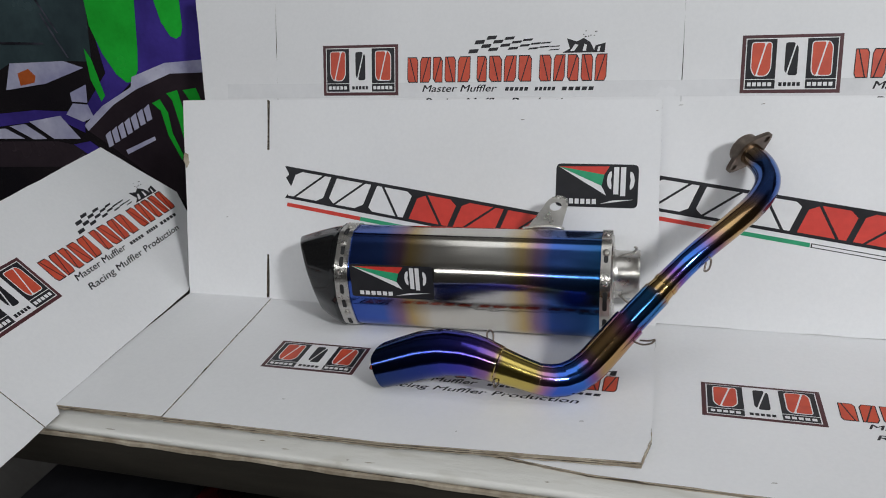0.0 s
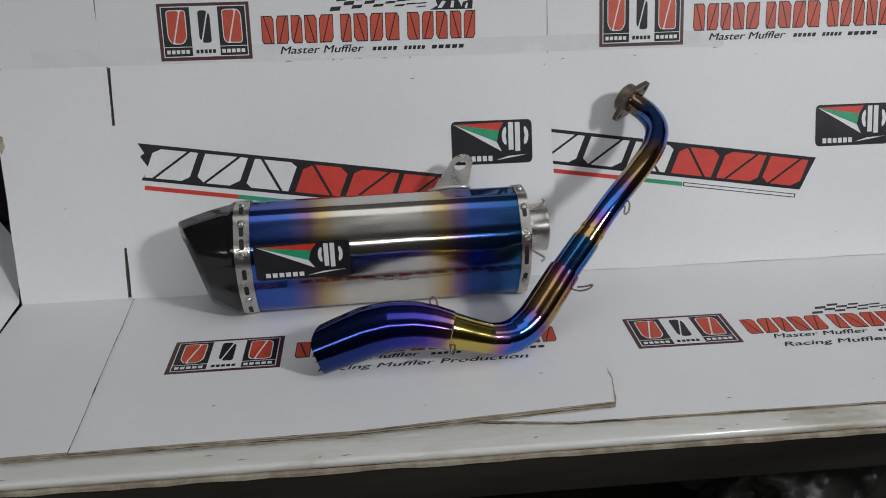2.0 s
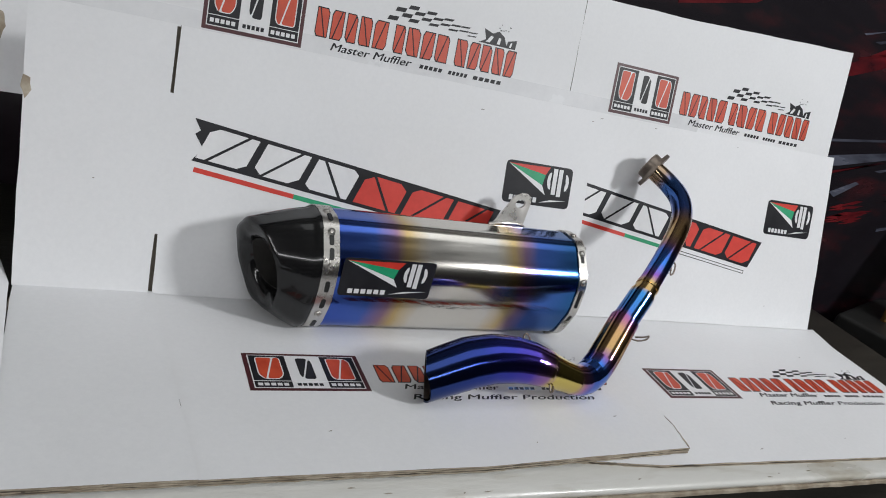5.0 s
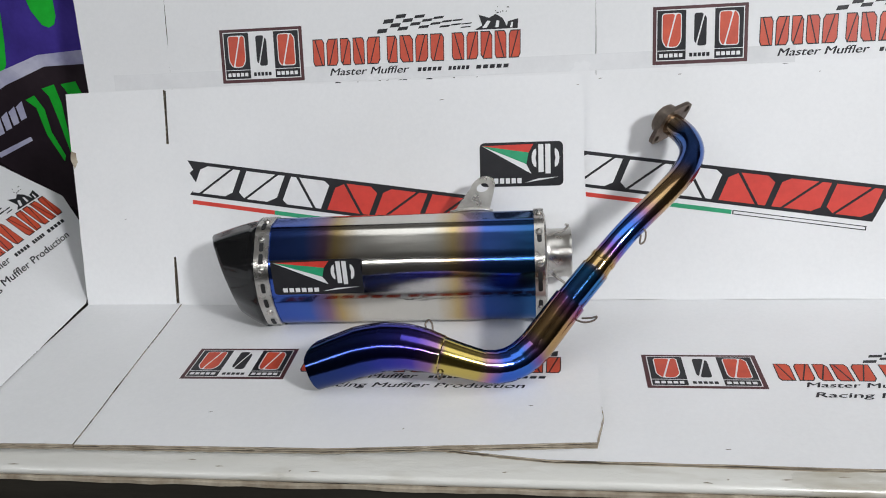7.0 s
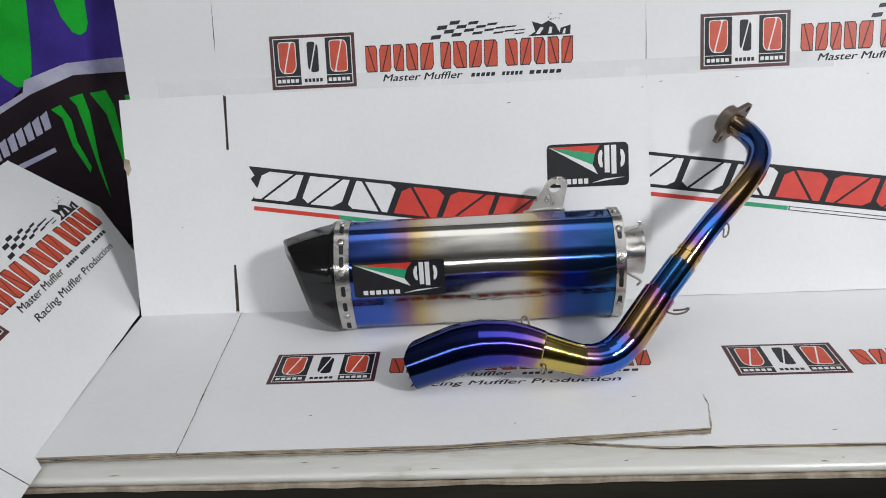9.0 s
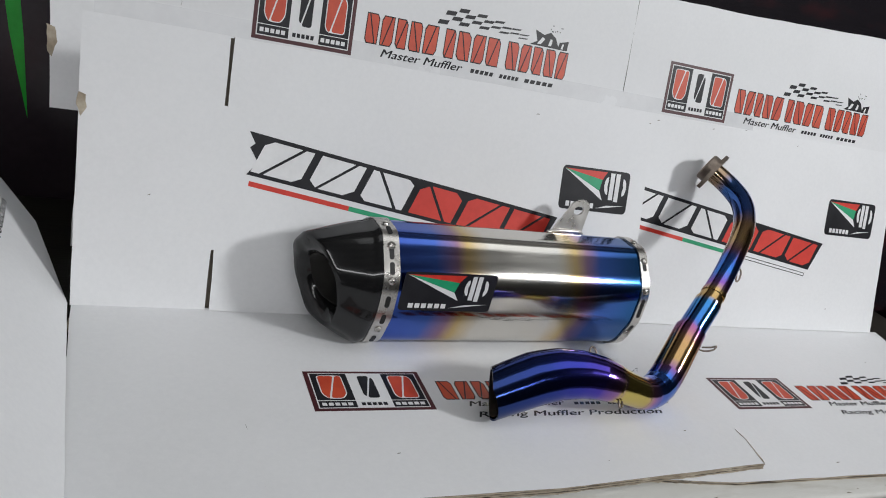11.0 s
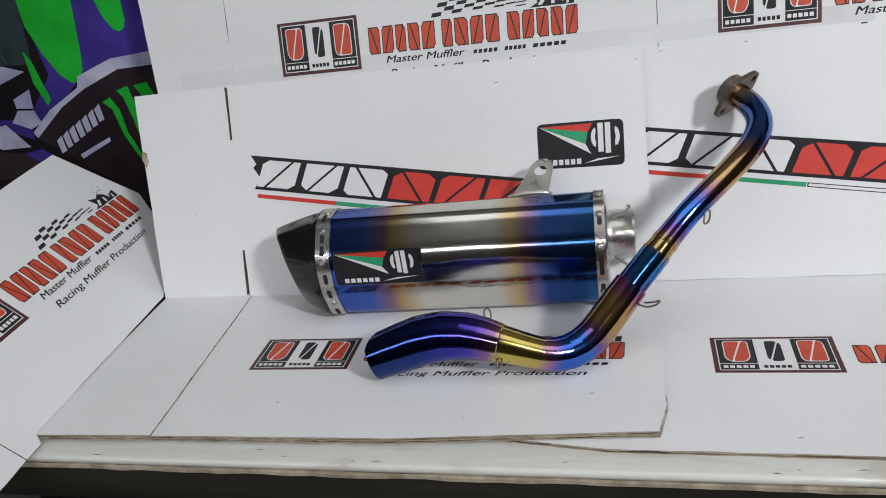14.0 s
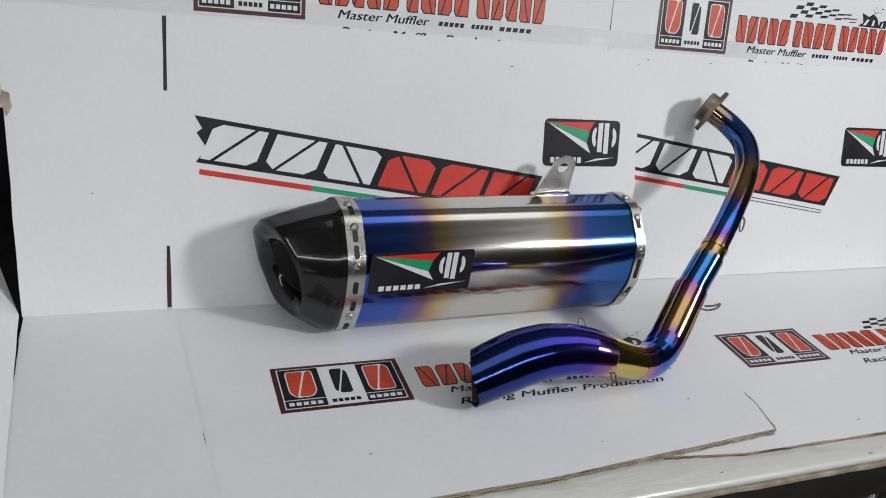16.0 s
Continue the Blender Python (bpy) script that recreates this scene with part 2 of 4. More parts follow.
def slab(bm, pts, m, low, high, side=0, top=0):
    """A flat piece with the outline pts (in the plane of m), from low to high along its normal."""
    a = [bm.verts.new(m @ Vector((x, y, low))) for x, y in pts]
    b = [bm.verts.new(m @ Vector((x, y, high))) for x, y in pts]
    area = sum(p[0] * q[1] - q[0] * p[1] for p, q in zip(pts, pts[1:] + pts[:1]))
    if area < 0:
        a, b = a[::-1], b[::-1]
    bm.faces.new(b).material_index = top
    bm.faces.new(a[::-1]).material_index = top
    for i in range(len(a)):
        j = (i + 1) % len(a)
        bm.faces.new((a[i], a[j], b[j], b[i])).material_index = side
    return bm


def box(bm, x0, x1, y0, y1, z0, z1, m=Matrix()):
    return slab(bm, [(x0, y0), (x1, y0), (x1, y1), (x0, y1)], m, z0, z1)


def bevelled_box(name, x0, x1, y0, y1, z0, z1, mat, parent=None, width=0.003, label="", m=Matrix()):
    bm = box(bmesh.new(), x0, x1, y0, y1, z0, z1, m)
    bmesh.ops.bevel(bm, geom=list(bm.edges), offset=width, segments=2, affect="EDGES", profile=0.5)
    return smooth(part(name, bm, mat, parent, label), 50)


def ragged(pts, rng, step=0.02, amount=0.0006):
    """The outline with its long edges broken up and slightly uneven."""
    out = []
    for i, (p, q) in enumerate(zip(pts, pts[1:] + pts[:1])):
        n = max(1, int(math.dist(p, q) / step))
        for k in range(n):
            f = k / n
            j = amount if 0 < k else 0
            out.append((p[0] + (q[0] - p[0]) * f + rng.uniform(-j, j), p[1] + (q[1] - p[1]) * f + rng.uniform(-j, j)))
    return out


def rounded(pts, d, n=5):
    """A closed outline with its corners rounded off."""
    out, ds = [], d if isinstance(d, tuple) else (d,) * len(pts)
    for i, p in enumerate(pts):
        d = ds[i]
        a, b, p = Vector(pts[i - 1]), Vector(pts[(i + 1) % len(pts)]), Vector(p)
        s, e = p + (a - p).normalized() * min(d, (a - p).length * 0.45), p + (b - p).normalized() * min(d, (b - p).length * 0.45)
        for k in range(n):
            f = k / (n - 1)
            out.append(tuple(s * (1 - f) ** 2 + p * 2 * f * (1 - f) + e * f * f))
    return out


def loft(bm, rings, close=True, caps=(False, False)):
    """Skin over rings of places; each ring closed."""
    vs = [[bm.verts.new(p) for p in r] for r in rings]
    for a, b in zip(vs, vs[1:]):
        for i in range(len(a)):
            j = (i + 1) % len(a)
            bm.faces.new((a[i], a[j], b[j], b[i]))
    if caps[0]:
        bm.faces.new(vs[0][::-1])
    if caps[1]:
        bm.faces.new(vs[-1])
    return vs


def spline(points, t):
    """Catmull-Rom through rows of numbers at t (0 to len - 1)."""
    i = min(max(int(t), 0), len(points) - 2)
    f = t - i
    p = [np.array(points[min(max(k, 0), len(points) - 1)], float) for k in (i - 1, i, i + 1, i + 2)]
    return 0.5 * (2 * p[1] + (p[2] - p[0]) * f + (2 * p[0] - 5 * p[1] + 4 * p[2] - p[3]) * f * f + (3 * p[1] - p[0] - 3 * p[2] + p[3]) * f**3)


def tube_rings(rows, n=32, ends=None):
    """Rings round rows of (place, radius), with a frame carried along so that they do not twist."""
    rings, up = [], Vector((0, 0, 1))
    for i, (p, r) in enumerate(rows):
        a, b = Vector(rows[max(i - 1, 0)][0]), Vector(rows[min(i + 1, len(rows) - 1)][0])
        d = (b - a).normalized()
        if ends and i in (0, len(rows) - 1):
            d = ends[0 if i == 0 else 1]
        x = up.cross(d).normalized()
        up = d.cross(x)
        rings.append([Vector(p) + (x * math.cos(2 * math.pi * k / n) + up * math.sin(2 * math.pi * k / n)) * r for k in range(n)])
    return rings


def wire(name, pts, radius, mat, parent, label="", n=8, steps=6):
    rows = [(Vector(spline(pts, k / steps)), radius) for k in range((len(pts) - 1) * steps + 1)]
    bm = bmesh.new()
    loft(bm, tube_rings(rows, n), caps=(True, True))
    bmesh.ops.recalc_face_normals(bm, faces=bm.faces)
    return smooth(part(name, bm, mat, parent, label), 60)


def mark(name, polys, m, mat, parent, level=1, label=""):
    """Flat printed shapes on the plane of m, as thick as the ink layers below them."""
    bm = bmesh.new()
    for pts in polys:
        slab(bm, pts, m, 0.0001 * (level - 1) + 0.00002, 0.0001 + 0.0001 * level)
    return part(name, bm, mat, parent, label)


def rect(x0, y0, x1, y1, shear=0.0):
    return [(x0 + shear * y0, y0), (x1 + shear * y0, y0), (x1 + shear * y1, y1), (x0 + shear * y1, y1)]


def lettering(name, text, m, x, y, height, width, mat, parent, level=1, slant=0.25):
    """Words set in the built-in font, fitted to a width, lying on the plane of m."""
    cu = bpy.data.curves.new(name, "FONT")
    cu.body, cu.size, cu.shear, cu.offset, cu.resolution_u = text, 1.0, slant, 0.0, 3
    tmp = new(name, cu)
    bpy.context.view_layer.update()
    me = bpy.data.meshes.new_from_object(tmp.evaluated_get(bpy.context.evaluated_depsgraph_get()))
    bpy.data.objects.remove(tmp)
    bpy.data.curves.remove(cu)
    xs = [v.co.x for v in me.vertices]
    sx, sy = width / (max(xs) - min(xs)), height / 0.7
    off = 0.0001 + 0.0001 * level
    for v in me.vertices:
        v.co = m @ Vector((x + (v.co.x - min(xs)) * sx, y + v.co.y * sy, off))
    bm = bmesh.new()
    bm.from_mesh(me)
    bold = bmesh.ops.duplicate(bm, geom=list(bm.faces))
    shift = m.to_3x3() @ Vector((0.045 * sy, 0.02 * sy, 0.0001))
    bmesh.ops.translate(bm, vec=shift, verts=[v for v in bold["geom"] if isinstance(v, bmesh.types.BMVert)])
    bm.to_mesh(me)
    bm.free()
    me.materials.clear()
    me.materials.append(mat)
    ob = new(name, me)
    ob.parent = parent
    return ob


# Plain blocks with cut corners, which stand in for the printed name plates.
SLABS = [
    [(0.14, 0), (1, 0), (1, 0.86), (0.84, 1), (0, 1), (0, 0.14)],
    [(0, 0), (0.84, 0), (1, 0.16), (1, 1), (0.16, 1), (0, 0.84)],
    [(0, 0), (1, 0), (1, 0.80), (0.80, 1), (0.20, 1), (0, 0.80)],
    [(0.20, 0), (0.80, 0), (1, 0.20), (1, 1), (0, 1), (0, 0.20)],
    [(0, 0.16), (0.22, 0), (1, 0), (1, 0.84), (0.78, 1), (0, 1)],
]


def fit_slab(kind, x0, y0, x1, y1, shear=0.0, grow=0.0):
    out = [(x0 + (x1 - x0) * u, y0 + (y1 - y0) * v) for u, v in SLABS[kind % len(SLABS)]]
    if grow:
        cx, cy = (x0 + x1) / 2, (y0 + y1) / 2
        out = [(cx + (x - cx) * (1 + 2 * grow / (x1 - x0)), cy + (y - cy) * (1 + 2 * grow / (y1 - y0))) for x, y in out]
    return [(x + shear * (y - y0), y) for x, y in out]


def split_slab(kind, x0, y0, x1, y1, shear, gap, lean):
    """The same block cut in two by a slanting slit."""
    out = [(x0 + (x1 - x0) * u, y0 + (y1 - y0) * v) for u, v in SLABS[kind % len(SLABS)]]
    mid, h = (x0 + x1) / 2, y1 - y0
    halves = []
    for e in (-1, 1):
        keep = []
        for p, q in zip(out, out[1:] + out[:1]):
            dp, dq = [e * (v[0] - mid - lean * ((v[1] - y0) / h - 0.5)) - gap / 2 for v in (p, q)]
            if dp >= 0:
                keep.append(p)
            if dp * dq < 0:
                f = dp / (dp - dq)
                keep.append((p[0] + (q[0] - p[0]) * f, p[1] + (q[1] - p[1]) * f))
        halves.append([(x + shear * (y - y0), y) for x, y in keep])
    return halves


def bars(name, x0, y0, x1, y1, count, m, mat, parent, level=1, shear=0.0):
    """A run of small bars in place of unreadable words, one mesh for the run."""
    step = (x1 - x0) / count
    return mark(name, [rect(x0 + step * i, y0, x0 + step * (i + 0.72), y1, shear) for i in range(count)], m, mat, parent, level)


def trade_print(m, x, y, parent, hs=1.0, third=-0.0135):
    """The badge, the red name plate with its flag and rider, and the script lines. (x, y): the badge's lower left corner."""
    k = m @ Matrix.Translation((x, y, 0)) @ Matrix.Diagonal((1, hs, 1, 1))
    badge = mark("badge", [rect(0, 0, 0.104, 0.064)], k, MAROON, parent, 1, "maroon framed badge with red, white and black blocks")
    mark("badge_line", [rect(0.004, 0.004, 0.100, 0.0605)], k, PAPER, badge, 2)
    mark("badge_field", [rect(0.005, 0.005, 0.0365, 0.0595)], k, BLACK, badge, 3)
    mark("badge_field", [rect(0.068, 0.005, 0.099, 0.0595)], k, BLACK, badge, 3)
    mark("badge_column", [rect(0.0375, 0.005, 0.067, 0.0595)], k, PAPER, badge, 3)
    for i, (x0, mat) in enumerate(((0.0108, ORANGE_RED), (0.0455, BLACK), (0.0735, ORANGE_RED))):
        x1 = x0 + 0.0200 - 0.0065 * (i == 1)
        if i != 1:
            mark("badge_block_outline", [rounded(fit_slab((3, 4, 0)[i], x0, 0.0195, x1, 0.0555, grow=0.0010), 0.004, 4)], k, PAPER, badge, 4)
        mark("badge_block", [rounded(p, 0.003, 4) for p in split_slab((3, 4, 0)[i], x0, 0.0195, x1, 0.0555, 0.0, 0.0016, 0.009)], k, mat, badge, 5)
    mark("badge_rule", [rect(0.005, 0.0150, 0.099, 0.0157)], k, PAPER, badge, 5)
    for a, b, mat in ((0.0075, 0.0345, PAPER), (0.0405, 0.0640, BLACK), (0.0700, 0.0975, PAPER)):
        bars("badge_caption", a, 0.0078, b, 0.0120, 5, k, mat, badge, 5)
    for i, (a, b) in enumerate(NAME_SPANS):
        kind = (0, 1, 4, 0, 1, 0, 4, 1, 0, 0, 1, 4, 0, 1)[i]
        block = mark("name_block", [fit_slab(kind, a, 0.0165, b, 0.0465, 0.02, 0.0009)], k, BLACK, parent, 1, "red printed block with a dark outline")
        mark("block_face", split_slab(kind, a, 0.0168, b, 0.0462, 0.02, 0.0014, 0.008 if i % 3 else -0.008), k, ORANGE_RED, block, 2)
    checks = []
    for row in range(4):
        for col in range(9):
            if (row + col) % 2:
                continue
            f = col / 9
            h = 0.0054 * (1 - 0.72 * f)
            x0, y0 = 0.196 + 0.0125 * col + 0.004 * row * (1 - f), 0.0505 + 0.0035 * math.sin(f * 3) + row * h
            checks.append([(x0, y0), (x0 + 0.0118, y0 + 0.0006), (x0 + 0.0138, y0 + h), (x0 + 0.002, y0 + h - 0.0006)])
    mark("chequered_flag", checks, k, BLACK, parent, 1, "printed black chequered flag")["kind"] = "stuff"
    rider = mark("bike_drawing", [[(0.313, 0.049), (0.322, 0.054), (0.318, 0.066), (0.330, 0.062), (0.338, 0.066), (0.346, 0.061), (0.352, 0.049)],
                                  [(0.350, 0.049), (0.352, 0.057), (0.364, 0.060), (0.363, 0.049)]], k, BLACK, parent, 1, "black ink sketch of a motorcycle")
    mark("bike_drawing_gap", [[(0.322, 0.051), (0.327, 0.051), (0.332, 0.058), (0.328, 0.059)], [(0.337, 0.051), (0.341, 0.051), (0.342, 0.058), (0.339, 0.059)],
                              [(0.354, 0.050), (0.357, 0.050), (0.358, 0.056), (0.356, 0.056)]], k, PAPER, rider, 2)
    rng = random.Random(4)
    mark("ink_specks", [rect(a, b, a + 0.0012, b + 0.0012) for a, b in [(0.336 + rng.uniform(0, 0.018), 0.066 + rng.uniform(0, 0.008)) for _ in range(9)]], k, BLACK, parent)["kind"] = "stuff"
    lettering("script_line", "Master Muffler", k, 0.136, 0.0040, 0.0085, 0.097, BLACK, parent)
    for a, b in ((0.242, 0.272), (0.279, 0.305), (0.312, 0.352)):
        bars("script_bar", a, 0.0048, b, 0.0092, 5, k, BLACK, parent, 1, 0.25)
    lettering("script_line", "Racing Muffler Production", k, 0.139, third, 0.0085, 0.194, BLACK, parent)


NAME_SPANS = [(0.117 + a, 0.117 + b) for a, b in (
    (0.000, 0.0125), (0.017, 0.0295), (0.0340, 0.045), (0.0495, 0.062), (0.0665, 0.081),
    (0.091, 0.102), (0.1065, 0.121), (0.1255, 0.139), (0.1435, 0.158),
    (0.169, 0.182), (0.1865, 0.1985), (0.203, 0.215), (0.2195, 0.2315), (0.236, 0.248))]


def logo_card(m, w, h, parent, name="logo_card", r=0.006, label="black logo card with a red, green and white fan"):
    """A rounded black card with a three-coloured fan, a round white sign and a white bar."""
    card = mark(name, [rounded(rect(0, 0, w, h), r, 5)], m, BLACK, parent, 1, label)
    apex = (0.03 * w, 0.93 * h)
    mark("fan_red", [[apex, (0.59 * w, 0.76 * h), (0.65 * w, 0.95 * h)]], m, RED, card, 2)
    mark("fan_green", [[apex, (0.56 * w, 0.50 * h), (0.59 * w, 0.76 * h)]], m, GREEN, card, 2)
    mark("fan_white", [[apex, (0.62 * w, 0.28 * h), (0.56 * w, 0.50 * h)]], m, PAPER, card, 2)
    c, q = Vector((0.79 * w, 0.60 * h)), 0.34 * h
    disc = [(c.x + q * math.cos(a * math.pi / 12), c.y + q * math.sin(a * math.pi / 12)) for a in range(24)]
    mark("sign_disc", [disc], m, BLACK, card, 3)
    s = q * 0.17
    strokes = [rect(c.x - q * 0.30 - s, c.y - q * 0.85, c.x - q * 0.30 + s, c.y + q * 1.0), rect(c.x + q * 0.16 - s, c.y - q * 0.95, c.x + q * 0.16 + s, c.y + q * 1.0)]
    for e in (-1, 1):
        strokes.append([(c.x + e * q * (0.62 + 0.30 * math.sin(a * math.pi / 6)), c.y + q * (0.1 + 0.62 * math.cos(a * math.pi / 6))) for a in range(7)] + [(c.x + e * q * 0.60, c.y - q * 0.25), (c.x + e * q * 0.66, c.y + q * 0.1), (c.x + e * q * 0.60, c.y + q * 0.45)])
    for pts in strokes:
        mark("sign_stroke", [pts], m, PAPER, card, 4)
    bars("card_caption", 0.10 * w, 0.07 * h, 0.52 * w, 0.19 * h, 6, m, PAPER, card, 2)
    mark("card_flourish", [[(0.54 * w, 0.08 * h), (0.70 * w, 0.17 * h), (0.95 * w, 0.20 * h), (0.72 * w, 0.13 * h)]], m, PAPER, card, 2)
    return card


def name_banner(m, parent, x=0.0):
    """The slanting black name banner with white and red notched blocks, and the tricolour stripe under it."""
    k = m @ Matrix.Translation((x + 0.021, 0.166, 0)) @ pose(0, 0, 0, 0, 0, -8.3)
    w, h = 0.336, 0.0385
    ban = mark("name_banner", [[(0, 0), (w, 0), (w - 0.0135, -h), (0.006, -h), (0.0135, -h * 0.66), (0.0035, -h * 0.36), (0.0075, -h * 0.25)]], k, BLACK, parent, 1, "black slanted banner with white and red notched blocks")
    spans = ((0.014, 0.062, 1, PAPER), (0.067, 0.114, 3, PAPER), (0.119, 0.167, 0, PAPER), (0.172, 0.222, 2, RED), (0.226, 0.276, 1, RED), (0.279, 0.327, 3, RED))
    for a, b, kind, mat in spans:
        mark("banner_block", split_slab(kind, a - 0.005, -h + 0.0035, b - 0.0075, -0.0038, 0.26, 0.0036, 0.026 if kind % 2 else -0.030), k, mat, ban, 2)
    y0 = -h - 0.0098
    for a, b, mat in ((0.010, 0.107, RED), (0.107, 0.182, GREEN), (0.183, 0.318, BLACK)):
        mark("stripe", [rect(a, y0, b, y0 + 0.0046)], k, mat, ban, 1)
    mark("stripe", [rect(0.1842, y0 + 0.0009, 0.3168, y0 + 0.0037)], k, PAPER, ban, 2)
    return ban


# ---- the place ----
FLOOR_Z = -0.80
bm = box(bmesh.new(), -2.6, 3.6, -2.8, 0.38, FLOOR_Z - 0.1, FLOOR_Z)
tagged(part("ground", bm, CONCRETE), "dark dusty concrete workshop floor", "floor", kind="structure")
# Unseen ceiling, kept pale so that the metal reflects more light.
bm = box(bmesh.new(), -2.6, 3.6, -2.8, 0.38, 2.2, 2.3)
tagged(part("ceiling", bm, CEIL), "unseen off-white workshop ceiling that brightens the metal's reflections", "ceiling", kind="structure")
# Unseen south, west and east walls close the room and darken its reflections.
for name, b in (("wall_north", (-2.6, 3.6, 0.26, 0.38)), ("wall_south", (-2.6, 3.6, -2.8, -2.7)), ("wall_west", (-2.6, -2.5, -2.7, 0.26)), ("wall_east", (3.5, 3.6, -2.7, 0.26))):
    bm = box(bmesh.new(), *b, FLOOR_Z, 2.2)
    tagged(part(name, bm, WALL), "dim grey painted workshop wall", "wall", kind="structure")

# work bench
bench = thing("work_bench", "worn bench with a film-wrapped white front edge and dark timber frame", "bench")
TOP = -0.008
bevelled_box("bench_top", -0.55, 1.00, -0.2305, 0.25, TOP - 0.022, TOP, DARK_WOOD, bench, 0.003)
bevelled_box("front_edging", -0.555, 0.845, -0.2748, -0.2310, TOP - 0.0075, TOP + 0.001, PLANK, bench, 0.0035, "white laminate edging under clear film")
bevelled_box("edging_end", 0.847, 1.00, -0.2765, -0.2310, TOP - 0.0085, TOP - 0.001, BROWN, bench, 0.003, "bare brown edge where the film has torn off")
bm = slab(bmesh.new(), ragged([(-0.55, -0.2760), (0.84, -0.2760), (0.84, -0.2725), (-0.55, -0.2725)], random.Random(3), 0.02, 0.0009), Matrix(), TOP - 0.0110, TOP - 0.0076)
part("film_fold", bm, LINER, bench, "grubby yellowed fold of the film")
stain_rng = random.Random(17)
for _ in range(12):
    x, y, w = stain_rng.uniform(-0.1, 0.83), stain_rng.choice((-0.2575, -0.2595, -0.2655, -0.2695)) + stain_rng.uniform(-0.001, 0.001), stain_rng.uniform(0.002, 0.012)
    pts = [(x, y), (x + w * 0.4, y - 0.0006), (x + w, y + stain_rng.uniform(-0.0008, 0.0012)), (x + w * 0.5, y + 0.0009)]
    part("grime_smudge", slab(bmesh.new(), pts, Matrix(), TOP + 0.0008, TOP + 0.00112), GRIME, bench, "dark grime smudge on the edging")
bevelled_box("apron", -0.54, 0.99, -0.272, -0.248, -0.060, TOP - 0.0112, APRON, bench, 0.003, "grey-brown timber apron")
for x in (-0.50, 0.93):
    for y in (-0.265, 0.18):
        bevelled_box("leg", x, x + 0.06, y, y + 0.05, FLOOR_Z, -0.0605 if y < 0 else TOP - 0.0225, DARK_WOOD, bench, 0.004)
bevelled_box("lower_shelf", -0.43, 0.925, -0.20, 0.17, -0.38, -0.36, DARK_WOOD, bench, 0.003)

# ---- printed cardboard ----
FRONT = axes((0, 0, 0), (1, 0, 0), (0, 0.32, 1))
FRONT_2 = axes((0, 0.016, -0.004), (1, 0, 0), (0, 0.32, 1))
BACK = axes((0, 0.115, 0), (1, 0, 0), (0, 0.25, 1))
LEVEL = axes((0, 0, 0), (1, 0, 0.004), (0, 1, -0.006))
LEVEL_2 = axes((0, 0, -0.004), (1, 0, 0), (0, 1, 0))
WING = axes((-0.1160, 0, 0.0028), (-0.052, 1, 0), (-1, -0.052, 1))
rng = random.Random(11)


def panel(name, pts, m, parent, thick=0.0036, label="", rough=0.0005):
    bm = slab(bmesh.new(), ragged(pts, rng, 0.025, rough), m, -thick, 0, side=1)
    return part(name, bm, WHITE, parent, label, mats=(KRAFT,))


sheet = thing("cardboard_sheet", "white printed carton sheet folded into floor and backrest", "cardboard", "printed carton sheets")
panel("back_panel", [(-0.114, 0.0006), (-0.0035, 0.0006), (-0.003, 0.056), (-0.0005, 0.056), (0.0, 0.0006), (0.466, 0.0006), (0.461, 0.244), (0.0005, 0.2455), (0.0, 0.185), (-0.0030, 0.185), (-0.0030, 0.2455), (-0.121, 0.245)], FRONT, sheet)
panel("floor_panel", [(0.002, 0.003), (0.0075, -0.085), (0.018, -0.2535), (0.24, -0.252), (0.461, -0.238), (0.468, -0.205), (0.466, 0.003)], LEVEL, sheet, 0.0052)
panel("floor_flap", [(-0.1130, 0.003), (-0.1095, -0.256), (0.0179, -0.2545), (0.0074, -0.085), (0.0019, 0.003)], axes((0, 0, 0.0013), (1, 0, 0.004), (0, 1, -0.006)), sheet, 0.0048)
# Added strips behind the slots carry the shade of the gap in brown-grey.
for low, high in ((0.002, 0.060), (0.181, 0.2445)):
    part("slot_shade_strip", slab(bmesh.new(), rect(-0.006, low, 0.003, high), FRONT, -0.0060, -0.0040), SCUFF_SHADE, sheet, "added brown-grey strip painting the shaded cut edge in the slot")
trade_print(LEVEL, 0.068, -0.1515, sheet, 0.86)
name_banner(FRONT, sheet)
logo_card(FRONT @ Matrix.Translation((0.352, 0.128, 0)), 0.0885, 0.047, sheet)

sheet_b = thing("cardboard_sheet", "white printed carton sheet lying under its neighbour at the bench end", "cardboard", "printed carton sheets")
panel("back_panel", [(0.425, 0.0006), (0.897, 0.0006), (0.884, 0.249), (0.425, 0.242)], FRONT_2, sheet_b)
panel("floor_panel", [(0.30, 0.019), (0.30, -0.236), (0.42, -0.2515), (0.66, -0.2535), (0.853, -0.254), (0.893, -0.252), (0.900, -0.03), (0.912, 0.019)], LEVEL_2, sheet_b)
trade_print(LEVEL_2, 0.5105, -0.1505, sheet_b, 0.86)
name_banner(FRONT_2, sheet_b, 0.4215)
logo_card(FRONT_2 @ Matrix.Translation((0.7735, 0.130, 0)), 0.0885, 0.047, sheet_b)

tall = thing("carton_board", "tall white printed carton panel standing behind", "cardboard", "printed carton panels")
panel("panel_face", [(-0.039, 0.0), (0.4805, 0.0), (0.4805, 0.372), (-0.039, 0.372)], BACK, tall)
panel("panel_flap", [(-0.146, 0.13), (-0.0394, 0.13), (-0.0394, 0.372), (-0.160, 0.372)], BACK, tall)
panel("panel_foot", [(-0.120, 0.0), (-0.0394, 0.0), (-0.0394, 0.1295), (-0.120, 0.1295)], BACK, tall)
trade_print(BACK, 0.0285, 0.2250, tall, third=-0.0122)
